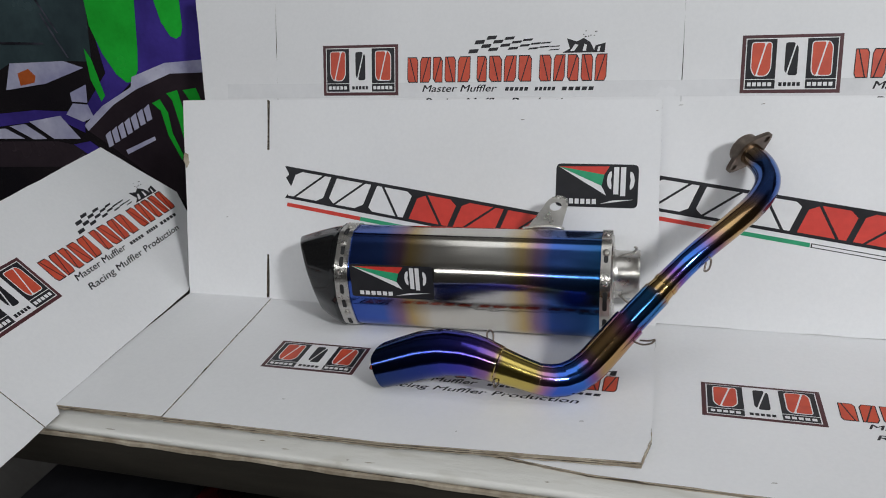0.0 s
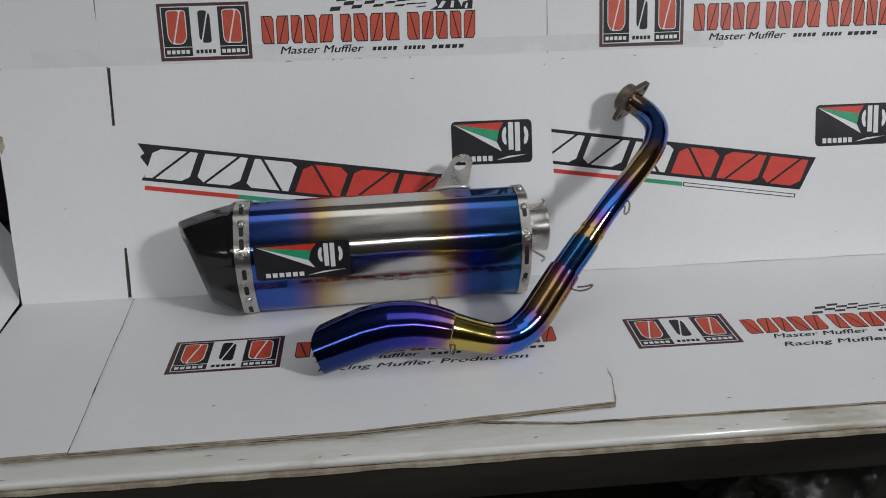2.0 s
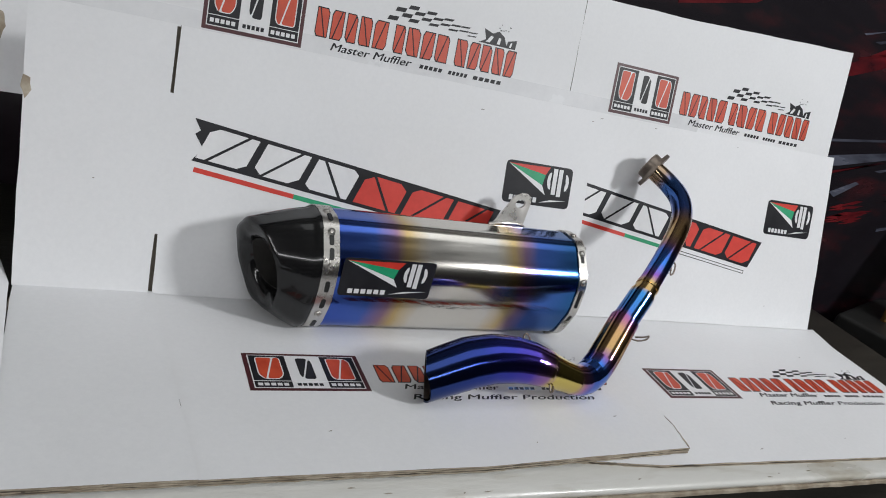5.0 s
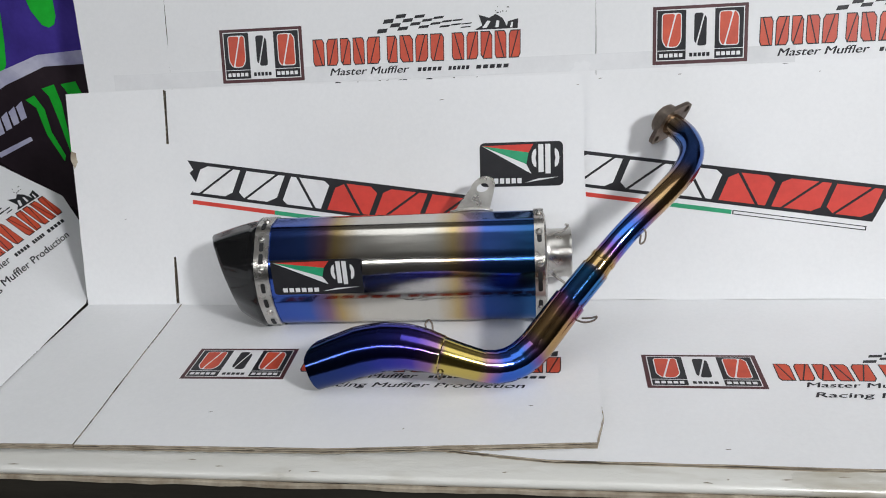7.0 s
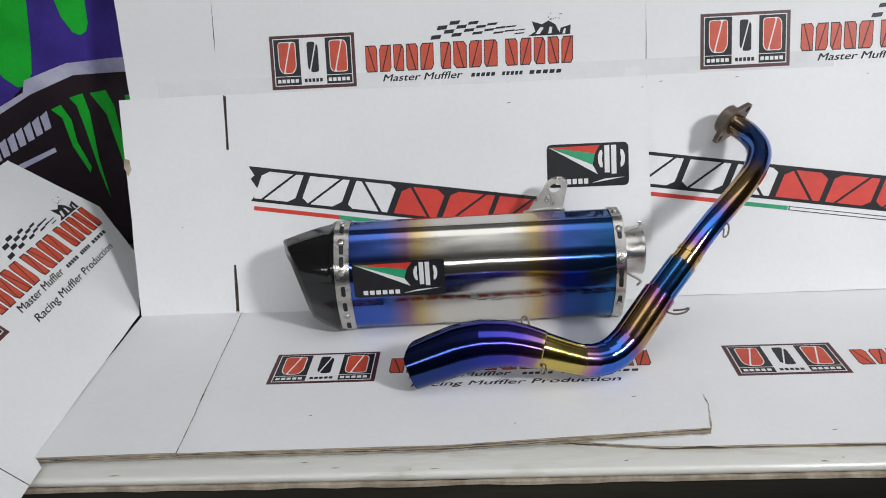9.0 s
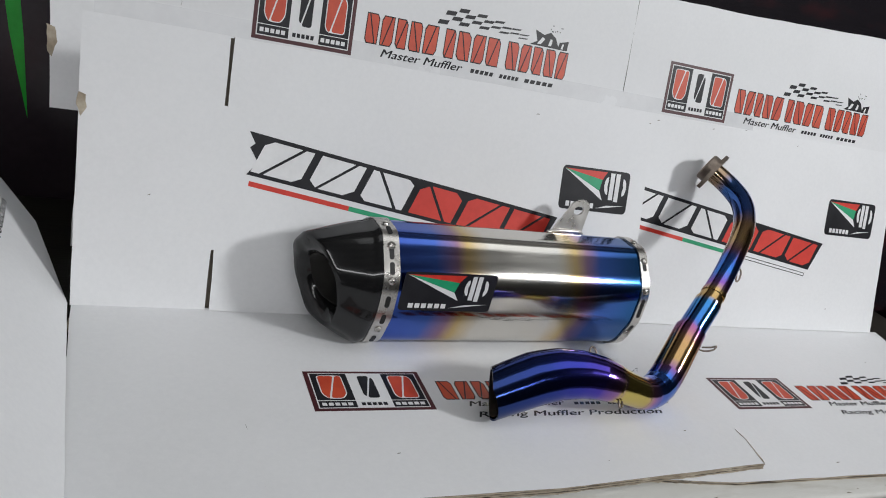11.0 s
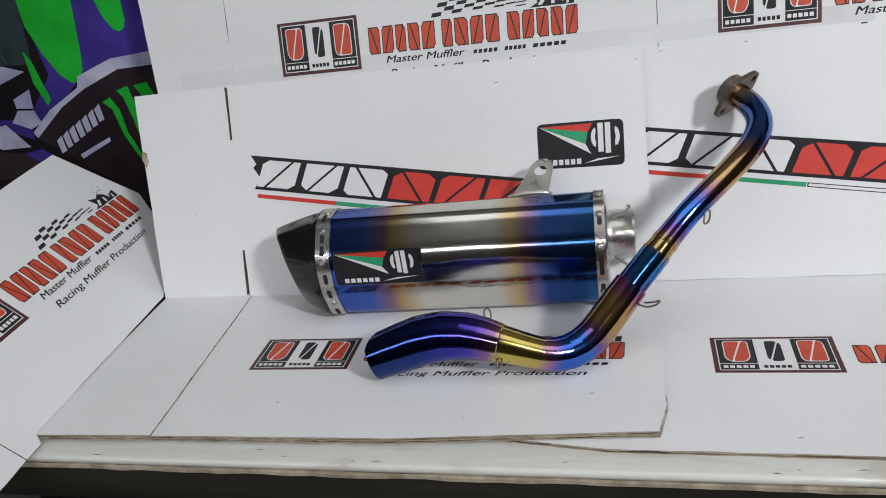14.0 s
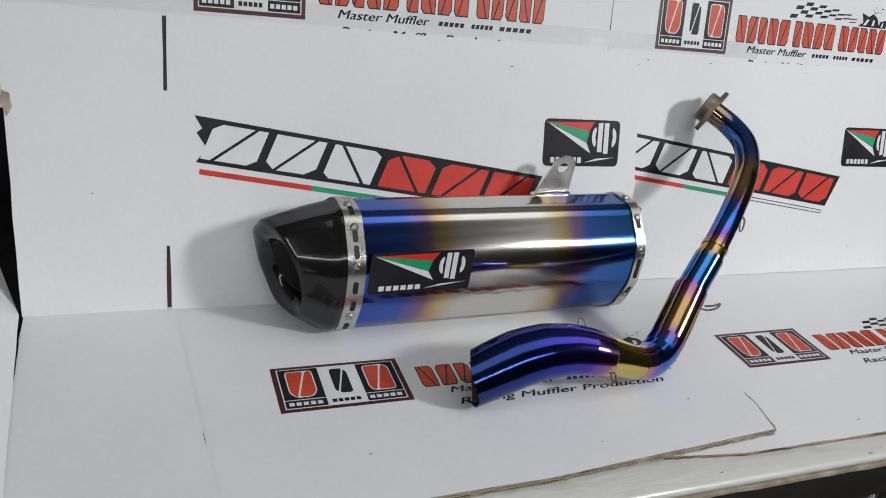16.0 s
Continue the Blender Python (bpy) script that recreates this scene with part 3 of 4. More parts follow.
mark("tape_strip", [rect(-0.115, 0.222, 0.70, 0.241)], BACK, TAPE, tall, 0, "clear packing tape strip")
tall_b = thing("carton_board", "tall white printed carton panel with a slanting top edge", "cardboard", "printed carton panels")
panel("panel_face", [(0.4810, 0.0), (0.966, 0.0), (0.968, 0.384), (0.663, 0.366), (0.4810, 0.360)], BACK, tall_b)
trade_print(BACK, 0.5445, 0.2250, tall_b, third=-0.0126)

wing = thing("cardboard_wing", "white printed carton side flap leaning outward", "cardboard")
panel("wing_panel", [(-0.283, -0.010), (-0.262, -0.010), (-0.255, 0.0), (0.0, 0.0), (0.10, 0.04), (0.146, 0.119), (0.107, 0.228), (-0.288, 0.207)], WING, wing, 0.0036)
panel("wing_end", [(-0.2842, -0.010), (-0.2892, 0.207), (-0.50, 0.19), (-0.50, -0.014)], WING, wing, 0.0036)
trade_print(WING, -0.247, 0.086, wing)

def liner_lines(m, pts, levels, owner, seed):
    """The paper liners that stand out of a cut board edge, one ribbon each; pts run along the edge."""
    r = random.Random(seed)
    for level in levels:
        bm, rows = bmesh.new(), []
        n = max(2, int(sum(math.dist(p, q) for p, q in zip(pts, pts[1:])) / 0.006))
        for k in range(n + 1):
            f = k / n * (len(pts) - 1)
            i = min(int(f), len(pts) - 2)
            p = Vector(pts[i]).lerp(Vector(pts[i + 1]), f - i)
            out, z = 0.0008 + r.uniform(-0.0007, 0.0006), level + r.uniform(-0.00022, 0.00022)
            rows.append([bm.verts.new(m @ Vector((p.x, p.y + dy, z + dz))) for dy, dz in ((0.001, -0.00028), (-out, -0.00028), (-out, 0.00028), (0.001, 0.00028))])
        for a, b in zip(rows, rows[1:]):
            for i in range(4):
                bm.faces.new((a[i], a[(i + 1) % 4], b[(i + 1) % 4], b[i]))
        bmesh.ops.recalc_face_normals(bm, faces=bm.faces)
        part("liner", bm, LINER, owner, "pale paper liner of the cut edge")


liner_lines(LEVEL, [(0.018, -0.2535), (0.24, -0.252), (0.461, -0.238)], (-0.0005, -0.0025, -0.0047), sheet, 5)
liner_lines(LEVEL, [(-0.1095, -0.256), (0.0175, -0.2545)], (0.0005, -0.0014, -0.0032), sheet, 6)
liner_lines(LEVEL_2, [(0.31, -0.2375), (0.42, -0.2515), (0.66, -0.2535), (0.853, -0.254), (0.893, -0.252)], (-0.0005, -0.0031), sheet_b, 7)

# torn paper bits along the carton edges
for n, (m, pts, owner) in enumerate((
    (BACK, [(-0.153, 0.205), (-0.146, 0.203), (-0.143, 0.190), (-0.147, 0.176), (-0.151, 0.181)], tall),
    (FRONT, [(-0.1195, 0.180), (-0.114, 0.178), (-0.1125, 0.168), (-0.117, 0.160), (-0.121, 0.170)], sheet),
    (LEVEL, [(-0.1138, -0.020), (-0.1110, -0.022), (-0.1115, -0.038), (-0.1136, -0.036)], sheet),
    (LEVEL, [(-0.1120, -0.185), (-0.1085, -0.180), (-0.1075, -0.205), (-0.1115, -0.210)], sheet),
    (LEVEL, [(0.4606, -0.2378), (0.4612, -0.2375), (0.4680, -0.206), (0.4676, -0.190), (0.4673, -0.190), (0.4675, -0.206)], sheet),
)):
    part("torn_edge", slab(bmesh.new(), ragged(pts, rng, 0.004, 0.0006), m, -0.003, 0.0004), LINER, owner, "torn brown paper edge")
for m, owner, spots in ((FRONT_2, sheet_b, ((0.478, 0.238), (0.560, 0.239), (0.700, 0.236), (0.800, 0.030))), (FRONT, sheet, ((0.455, 0.232), (-0.06, 0.10), (0.31, 0.222))),
                        (LEVEL, sheet, ((0.30, -0.225), (0.12, -0.205), (0.405, -0.19))), (LEVEL_2, sheet_b, ((0.56, -0.235), (0.70, -0.222), (0.80, -0.06)))):
    for x, y in spots:
        w = rng.uniform(0.0012, 0.004)
        mark("scuff", [[(x, y), (x + w, y + 0.0004), (x + w * 1.3, y + 0.0011), (x + w * 0.4, y + 0.0009)]], m, SCUFF_SHADE, owner)

# ---- muffler ----
muffler = thing("exhaust_muffler", "heat-blued titanium exhaust muffler with carbon end cap on the carton", "muffler")
muffler.matrix_world = pose(0.130, -0.032, 0.0, 0, 0, 2.0)
CORNERS = [(-0.0435, 0.045), (-0.0435, 0.081), (-0.016, 0.1135), (0.018, 0.1135), (0.043, 0.088), (0.043, 0.045), (0.022, 0.001), (-0.012, 0.001), (-0.030, 0.012)]
HEX = rounded(CORNERS, (0.008, 0.0135, 0.009, 0.010, 0.010, 0.010, 0.010, 0.007, 0.010), 8)
flat = []
for a, b in zip(HEX, HEX[1:] + HEX[:1]):
    flat.append(a)
    if math.dist(a, b) > 0.010:
        flat += [(a[0] + (b[0] - a[0]) * f, a[1] + (b[1] - a[1]) * f) for f in (0.10, 0.5, 0.90)]
HEX = flat
MID = Vector((0.0, 0.0575))


def hex_ring(x, grow=0.0, scale=1.0, flat=1.0, shift=(0, 0)):
    """The muffler's section at x, moved outward by grow or scaled about its middle."""
    out = []
    for i, (y, z) in enumerate(HEX):
        a, b = Vector(HEX[i - 1]), Vector(HEX[(i + 1) % len(HEX)])
        t = (b - a).normalized()
        p = Vector((y, z)) + Vector((-t.y, t.x)) * grow
        p = MID + (p - MID) * scale + Vector(shift)
        out.append(Vector((x, p.x, p.y)))
    return out


def along(ob, value):
    """Stores a number from 0 to 1 on each vertex, by which the heat tint runs."""
    at = ob.data.attributes.new("along", "FLOAT", "POINT")
    for i, v in enumerate(ob.data.vertices):
        at.data[i].value = value(v.co, i)


LEN = 0.288
bm = bmesh.new()
loft(bm, [hex_ring(0.004 + (LEN - 0.008) * k / 40) for k in range(41)])
bmesh.ops.recalc_face_normals(bm, faces=bm.faces)
skin = smooth(part("sleeve", bm, BODY, muffler, "polished titanium sleeve tinted blue and gold at both ends"), 35)
along(skin, lambda co, i: co.x / LEN)


def clamp_band(name, x0, x1, grow):
    bm = bmesh.new()
    loft(bm, [hex_ring(x0, 0.0), hex_ring(x0, grow), hex_ring(x1, grow), hex_ring(x1, 0.0)])
    bmesh.ops.recalc_face_normals(bm, faces=bm.faces)
    return smooth(part(name, bm, STEEL, muffler, "slotted bright steel band"), 30)


def on_band(x, f, lift):
    """A frame on the section's outline, f of the way round, facing outward."""
    n = len(HEX)
    i = int(f * n) % n
    a, b = Vector(HEX[i]), Vector(HEX[(i + 1) % n])
    p = a.lerp(b, f * n - int(f * n))
    t = (b - a).normalized()
    out = Vector((0, -t.y, t.x))
    m = axes((x, p.x, p.y), (1, 0, 0), (0, 1, 0))
    u = Vector((1, 0, 0))
    m = Matrix((u, out.cross(u), out)).transposed().to_4x4()
    m.translation = Vector((x, p.x, p.y)) + out * lift
    return m


def outline_pos(y, z):
    """How far round the section the place nearest (y, z) lies, from 0 to 1."""
    best = min(range(len(HEX) * 8), key=lambda k: (Vector(HEX[k // 8]).lerp(Vector(HEX[(k // 8 + 1) % len(HEX)]), (k % 8) / 8) - Vector((y, z))).length)
    return best / (len(HEX) * 8)


def rivet(parent, m, r=0.0036, h=0.0022):
    bm = bmesh.new()
    rings = [[m @ Vector((q * math.cos(a * math.pi / 8), q * math.sin(a * math.pi / 8), z)) for a in range(16)] for q, z in ((r, -0.001), (r, h * 0.4), (r * 0.75, h * 0.85), (r * 0.4, h), (r * 0.34, h * 0.7))]
    loft(bm, rings, caps=(False, True))
    bmesh.ops.recalc_face_normals(bm, faces=bm.faces)
    return smooth(part("rivet", bm, STEEL, parent), 50)


SLOTS = ((-0.0435, 0.094), (-0.0435, 0.060), (-0.040, 0.043), (-0.030, 0.016), (-0.033, 0.1025), (-0.012, 0.1135))
for x0, x1, slots in ((-0.002, 0.013, SLOTS), (LEN - 0.0085, LEN + 0.0015, ((-0.0435, 0.066), (-0.0435, 0.056), (-0.038, 0.036), (-0.028, 0.102)))):
    band = clamp_band("clamp_band", x0, x1, 0.0016)
    xm = (x0 + x1) / 2
    for y, z in ((-0.0435, 0.080), (-0.036, 0.030), (-0.028, 0.108), (0.0, 0.1135), (-0.003, 0.001)):
        rivet(band, on_band(xm, outline_pos(y, z), 0.0016))
    # Black plates on the band paint the shade inside its slots.
    for y, z in slots:
        m = on_band(xm, outline_pos(y, z), 0.0016)
        bm = slab(bmesh.new(), rounded(rect(-0.0022, -0.0055, 0.0022, 0.0055), 0.002, 4), m, -0.0005, 0.0003)
        part("slot", bm, SLOT, band)

# carbon end cap with a slanting mouth
bm = bmesh.new()
rings = [hex_ring(0.001, 0.0008), hex_ring(-0.004, 0.0012)]


def cap_ring(f, scale, pull=0.0, oval=0.0):
    out = []
    for (p, q) in zip(hex_ring(0.0), HEX):
        low = (0.1135 - q[1]) / 0.1135
        end = -0.068 + 0.018 * low + 0.024 * (0.043 - q[0]) / 0.086
        y, z = MID.x + (q[0] - MID.x) * scale, 0.055 + (q[1] - MID.y) * scale + 0.001 * f
        if oval:
            turn = math.atan2(q[1] - MID.y, q[0] - MID.x)
            y += (0.046 * scale * math.cos(turn) - y) * oval
            z += (0.056 + 0.056 * scale * math.sin(turn) - z) * oval
        out.append(Vector((-0.004 + (end + 0.004) * f + pull, y, z)))
    return out


for k in range(1, 13):
    f = k / 12
    rings.append(cap_ring(f, 1.02 - 0.27 * f**1.3))
rings += [cap_ring(1.0, 0.72, -0.0012), cap_ring(1.0, 0.66, -0.0005, 0.15), cap_ring(1.0, 0.56, 0.001, 0.6), cap_ring(1.0, 0.48, 0.005, 1.0), cap_ring(1.0, 0.45, 0.010, 1.0), cap_ring(1.0, 0.44, 0.035, 1.0)]
loft(bm, rings)
bmesh.ops.recalc_face_normals(bm, faces=bm.faces)
smooth(part("end_cap", bm, CARBON, muffler, "glossy black carbon fibre end cap with slanted mouth"), 50)
# Matt black puts the shade inside the mouth into the tube's colour.
bm = bmesh.new()
loft(bm, [cap_ring(1.0, 0.438, 0.012, 1.0), cap_ring(1.0, 0.415, 0.012, 1.0), cap_ring(1.0, 0.415, 0.036, 1.0)], caps=(False, True))
smooth(part("outlet_tube", bm, MOUTH_SHADE, muffler, "outlet tube coloured black for the shade inside the mouth"), 50)

# inlet end
bm = bmesh.new()
loft(bm, [hex_ring(LEN - 0.002, 0.0), hex_ring(LEN + 0.003, -0.004), hex_ring(LEN + 0.004, -0.012)], caps=(False, True))
bmesh.ops.recalc_face_normals(bm, faces=bm.faces)
smooth(part("end_plate", bm, STEEL, muffler), 40)


def turned(profile, m, n=36):
    bm = bmesh.new()
    loft(bm, [[m @ Vector((r * math.cos(2 * math.pi * k / n), r * math.sin(2 * math.pi * k / n), h)) for k in range(n)] for r, h in profile])
    bmesh.ops.recalc_face_normals(bm, faces=bm.faces)
    return bm


INLET = pose(LEN + 0.001, 0.018, 0.063, 0, 90, 0)
smooth(part("inlet_pipe", turned([(0.0285, 0.0), (0.0258, 0.004), (0.0252, 0.007), (0.0252, 0.024), (0.0262, 0.0255), (0.0262, 0.0285), (0.0246, 0.0290), (0.0240, 0.02), (0.0235, 0.0)], INLET), STEEL, muffler, "bare steel inlet pipe"), 40)
wire("spring_hook", [(LEN + 0.008, 0.010, 0.086), (LEN + 0.016, 0.008, 0.0905), (LEN + 0.022, 0.008, 0.092), (LEN + 0.026, 0.008, 0.0975), (LEN + 0.023, 0.008, 0.099)], 0.0013, WIRE, muffler)
wire("spring_hook", [(LEN + 0.006, 0.002, 0.049), (LEN + 0.016, -0.006, 0.044), (LEN + 0.024, -0.012, 0.040), (LEN + 0.020, -0.013, 0.036)], 0.0013, WIRE, muffler)

# mounting tab
tab_m = axes((0.217, 0.026, 0.107), (1, 0, 0), (0.30, 0.28, 0.9))
outline = [(-0.021, 0.0), (0.017, 0.0)] + [(0.003 + 0.0125 * math.cos(a * math.pi / 10), 0.0275 + 0.0125 * math.sin(a * math.pi / 10)) for a in range(11)]
hole = [(0.003 + 0.0062 * math.cos(a * math.pi / 8), 0.0275 + 0.0048 * math.sin(a * math.pi / 8)) for a in range(16)]
bm = bmesh.new()
for h in (0.0, 0.0028):
    o = [bm.verts.new(tab_m @ Vector((x, y, h))) for x, y in outline]
    i = [bm.verts.new(tab_m @ Vector((x, y, h))) for x, y in hole]
    edges = [bm.edges.new((r[k], r[(k + 1) % len(r)])) for r in (o, i) for k in range(len(r))]
    bmesh.ops.triangle_fill(bm, edges=edges, use_beauty=True)
    if h == 0.0:
        first = (o, i)
for r, q in zip(first, (o, i)):
    for k in range(len(r)):
        bm.faces.new((r[k], r[(k + 1) % len(r)], q[(k + 1) % len(r)], q[k]))
bmesh.ops.recalc_face_normals(bm, faces=bm.faces)
tab = part("mounting_tab", bm, STEEL, muffler, "scuffed bare steel mounting tab with a slotted hole")
wire("weld_bead", [(0.194, 0.0255, 0.1085), (0.206, 0.0235, 0.1115), (0.218, 0.024, 0.112), (0.230, 0.024, 0.1115), (0.237, 0.0265, 0.1085)], 0.0022, STEEL, tab)

# sticker on the front face
logo_card(axes((0.0165, -0.0436, 0.052), (1, 0, 0), (0, 0, 1)), 0.092, 0.0385, muffler, "sticker", 0.004, "black sticker with a red, green and white fan")

# ---- header pipe ----
header = thing("header_pipe", "rainbow heat-tinted exhaust header pipe lying on the carton", "exhaust pipe")
LINE = [
    (0.208, -0.161, 0.0215, 0.0205), (0.238, -0.157, 0.031, 0.0225), (0.268, -0.156, 0.040, 0.0222), (0.300, -0.160, 0.043, 0.0200), (0.325, -0.166, 0.040, 0.0172),
    (0.350, -0.165, 0.031, 0.0142), (0.372, -0.161, 0.0235, 0.0148), (0.392, -0.152, 0.0225, 0.0155), (0.412, -0.139, 0.033, 0.0156), (0.440, -0.1165, 0.0625, 0.0150),
    (0.460, -0.1035, 0.083, 0.0136), (0.473, -0.0945, 0.0965, 0.0120), (0.498, -0.0750, 0.1185, 0.0115), (0.533, -0.043, 0.1405, 0.0117), (0.5545, -0.0165, 0.1535, 0.0121),
    (0.5645, 0.008, 0.165, 0.0122), (0.5615, 0.032, 0.1745, 0.0121), (0.5475, 0.051, 0.184, 0.0120)]
LAST = len(LINE) - 1


def pipe_piece(name, a, b, grow=0.0, grow_end=None, label="", mat=None, lips=(True, True), stiff=0.65, steps=4, radii=None):
    """A piece of tube from a to b along the line; stiff makes it straighter than the line, so that its joints show."""
    grow_end = grow if grow_end is None else grow_end
    n, pa, pb = 40, spline(LINE, a), spline(LINE, b)
    fs, rows = [k / steps for k in range(steps + 1)], []
    for f in fs:
        p = spline(LINE, a + (b - a) * f) * (1 - stiff) + (pa * (1 - f) + pb * f) * stiff
        rows.append([Vector(p[:3]), radii[0] + (radii[1] - radii[0]) * f if radii else p[3] + grow + (grow_end - grow) * f])
    if lips[0]:
        rows.insert(0, [rows[0][0].lerp(rows[1][0], 0.04), rows[0][1] - 0.0016])
        fs.insert(0, 0.0)
    if lips[1]:
        rows.append([rows[-1][0].lerp(rows[-2][0], 0.04), rows[-1][1] - 0.0016])
        fs.append(1.0)
    ends = [(Vector(spline(LINE, t + 0.05)[:3]) - Vector(spline(LINE, t - 0.05)[:3])).normalized() for t in (max(a, 0.06), min(b, LAST - 0.06))]
    bm = bmesh.new()
    loft(bm, tube_rings(rows, n, ends))
    bmesh.ops.recalc_face_normals(bm, faces=bm.faces)
    ob = smooth(part(name, bm, mat or PIPE, header, label), 35)
    along(ob, lambda co, i: (a + (b - a) * fs[i // n]) / LAST)
    if a < 0.1:
        out = (Vector(LINE[0][:3]) - Vector(LINE[1][:3])).normalized()
        cut, at = Vector((-0.92, 0.34, -0.20)).normalized(), Vector(LINE[0][:3]) - out * 0.005
        for v in ob.data.vertices:
            over = (v.co - at).dot(cut)
            if over > 0:
                v.co -= out * (over / out.dot(cut))
    return ob


def run_of(name, breaks, grow, grow_end, label):
    """Welded segments, one mesh each."""
    last = len(breaks) - 2
    for k, (a, b) in enumerate(zip(breaks, breaks[1:])):
        g = [grow + (grow_end - grow) * (t - breaks[0]) / (breaks[-1] - breaks[0]) for t in (a, b)]
        pipe_piece(name, a, b, g[0], g[1], label, lips=(k == 0, k == last))


run_of("tail_segment", (0, 1.5, 2.25, 2.9, 3.5, 4.15), 0.0008, 0.0008, "blue and violet flared tail segment")
pipe_piece("tail_lining", 0.02, 2.0, -0.0026, label="sooty inside of the tail", mat=BURNT, lips=(False, False))
run_of("bend_segment", (4.0, 5.6, 6.2, 6.75, 7.3, 7.9, 9.12), 0.0, 0.0004, "gold to blue bend segment")
pipe_piece("joint_sleeve", 9.0, 10.5, label="slip joint sleeve", steps=12, stiff=0.8, radii=(0.0136, 0.0134))
pipe_piece("joint_ring", 10.44, 11.0, label="gold stepped ring", radii=(0.0126, 0.0114))
pipe_piece("joint_bead", 10.94, 11.08, label="raised gold bead", radii=(0.0123, 0.0123))
pipe_piece("upper_pipe", 11.04, 17.0, -0.0003, label="blue and bronze upper pipe with a tight elbow", steps=48, stiff=0.0)


def weld(t, grow=0.0):
    p = spline(LINE, t)
    a, b = Vector(spline(LINE, t - 0.02)[:3]), Vector(spline(LINE, t + 0.02)[:3])
    d = (b - a).normalized()
    x = d.orthogonal().normalized()
    y = d.cross(x)
    pts = [Vector(p[:3]) + (x * math.cos(k * math.pi / 8) + y * math.sin(k * math.pi / 8)) * (p[3] + grow) for k in range(17)]
    ob = wire("weld_seam", [tuple(q) for q in pts], 0.00028, PIPE, header, n=6, steps=3)
    along(ob, lambda co, i: t / LAST)


for t in (2.9, 5.6, 7.3):
    weld(t)

for pts in (
    [(0.313, -0.143, 0.052), (0.312, -0.140, 0.056), (0.315, -0.138, 0.0585), (0.318, -0.140, 0.056), (0.319, -0.144, 0.051)],
    [(0.447, -0.126, 0.052), (0.455, -0.130, 0.0515), (0.463, -0.132, 0.0545), (0.466, -0.131, 0.058), (0.461, -0.130, 0.056), (0.453, -0.127, 0.054)],
    [(0.507, -0.077, 0.122), (0.512, -0.080, 0.118), (0.511, -0.083, 0.110), (0.507, -0.084, 0.108), (0.508, -0.080, 0.115)],
    [(0.331, -0.181, 0.030), (0.330, -0.1845, 0.028), (0.328, -0.185, 0.026), (0.327, -0.1835, 0.028), (0.327, -0.181, 0.031)],
):
    wire("spring_hook", pts, 0.0009, BURNT, header)

# flange
end, before = Vector(spline(LINE, 17.0)[:3]), Vector(spline(LINE, 16.6)[:3])
axis = (end - before).normalized()
bolt_way = Vector((0.040, 0.012, 0.033))
bolt_way = (bolt_way - axis * bolt_way.dot(axis)).normalized()
FL = Matrix((bolt_way, axis.cross(bolt_way), axis)).transposed().to_4x4()
FL.translation = end - axis * 0.006
oval = []
for k in range(48):
    a = 2 * math.pi * k / 48
    c, s = math.cos(a), math.sin(a)
    oval.append((0.0280 * c * (0.90 + 0.10 * c * c), 0.0172 * s * (1 - 0.48 * abs(c) ** 1.4)))
holes = [[(x + 0.0036 * math.cos(k * math.pi / 6), 0.0030 * math.sin(k * math.pi / 6)) for k in range(12)] for x in (-0.0212, 0.0212)]
bm = bmesh.new()
sides = []
for h in (0.0015, 0.006):
    loops = [[bm.verts.new(FL @ Vector((x, y, h))) for x, y in r] for r in (oval, *holes)]
    edges = [bm.edges.new((r[k], r[(k + 1) % len(r)])) for r in loops for k in range(len(r))]
    bmesh.ops.triangle_fill(bm, edges=edges, use_beauty=True)
    sides.append(loops)
for r, q in zip(*sides):
    for k in range(len(r)):
        bm.faces.new((r[k], r[(k + 1) % len(r)], q[(k + 1) % len(r)], q[k]))
bmesh.ops.recalc_face_normals(bm, faces=bm.faces)
part("flange", bm, BURNT, header, "burnt brown two-bolt flange plate")
smooth(part("flange_collar", turned([(0.0110, 0.006), (0.0160, 0.006), (0.0160, 0.0135), (0.0146, 0.0150), (0.0120, 0.0150), (0.0110, 0.006)], FL), BURNT, header, "raised gasket collar"), 40)

# ---- wall banners ----
WALL_FACE = axes((0, 0.258, 0), (1, 0, 0), (0, 0, 1))


def flat_print(parent, name, pts, mat, level=1, label=""):
    return mark(name, [pts], WALL_FACE, mat, parent, level * 4, label)


banner = thing("wall_banner", "dark glossy vinyl banner with violet and green print", "banner")
flat_print(banner, "banner_ground", [(-1.10, -0.55), (0.30, -0.55), (0.30, 0.72), (-1.10, 0.72)], VINYL, 1)
flat_print(banner, "murky_field", [(-0.70, 0.60), (-0.385, 0.60), (-0.385, 0.346), (-0.399, 0.255), (-0.451, 0.257), (-0.556, 0.255), (-0.70, 0.19)], TEAL, 2)
flat_print(banner, "helmet_top", [(-0.40, 0.50), (-0.12, 0.50), (-0.12, 0.24), (-0.206, 0.253), (-0.258, 0.250), (-0.328, 0.228), (-0.415, 0.161), (-0.430, 0.184), (-0.378, 0.237)], VIOLET, 2)
flat_print(banner, "green_drip", [(-0.395, 0.45), (-0.295, 0.45), (-0.299, 0.343), (-0.311, 0.270), (-0.318, 0.240), (-0.330, 0.224), (-0.342, 0.222), (-0.358, 0.235), (-0.375, 0.267), (-0.388, 0.309), (-0.387, 0.346)], LIME, 3)
flat_print(banner, "green_drip", [(-0.407, 0.276), (-0.398, 0.259), (-0.388, 0.202), (-0.397, 0.193), (-0.408, 0.228)], LIME, 3)
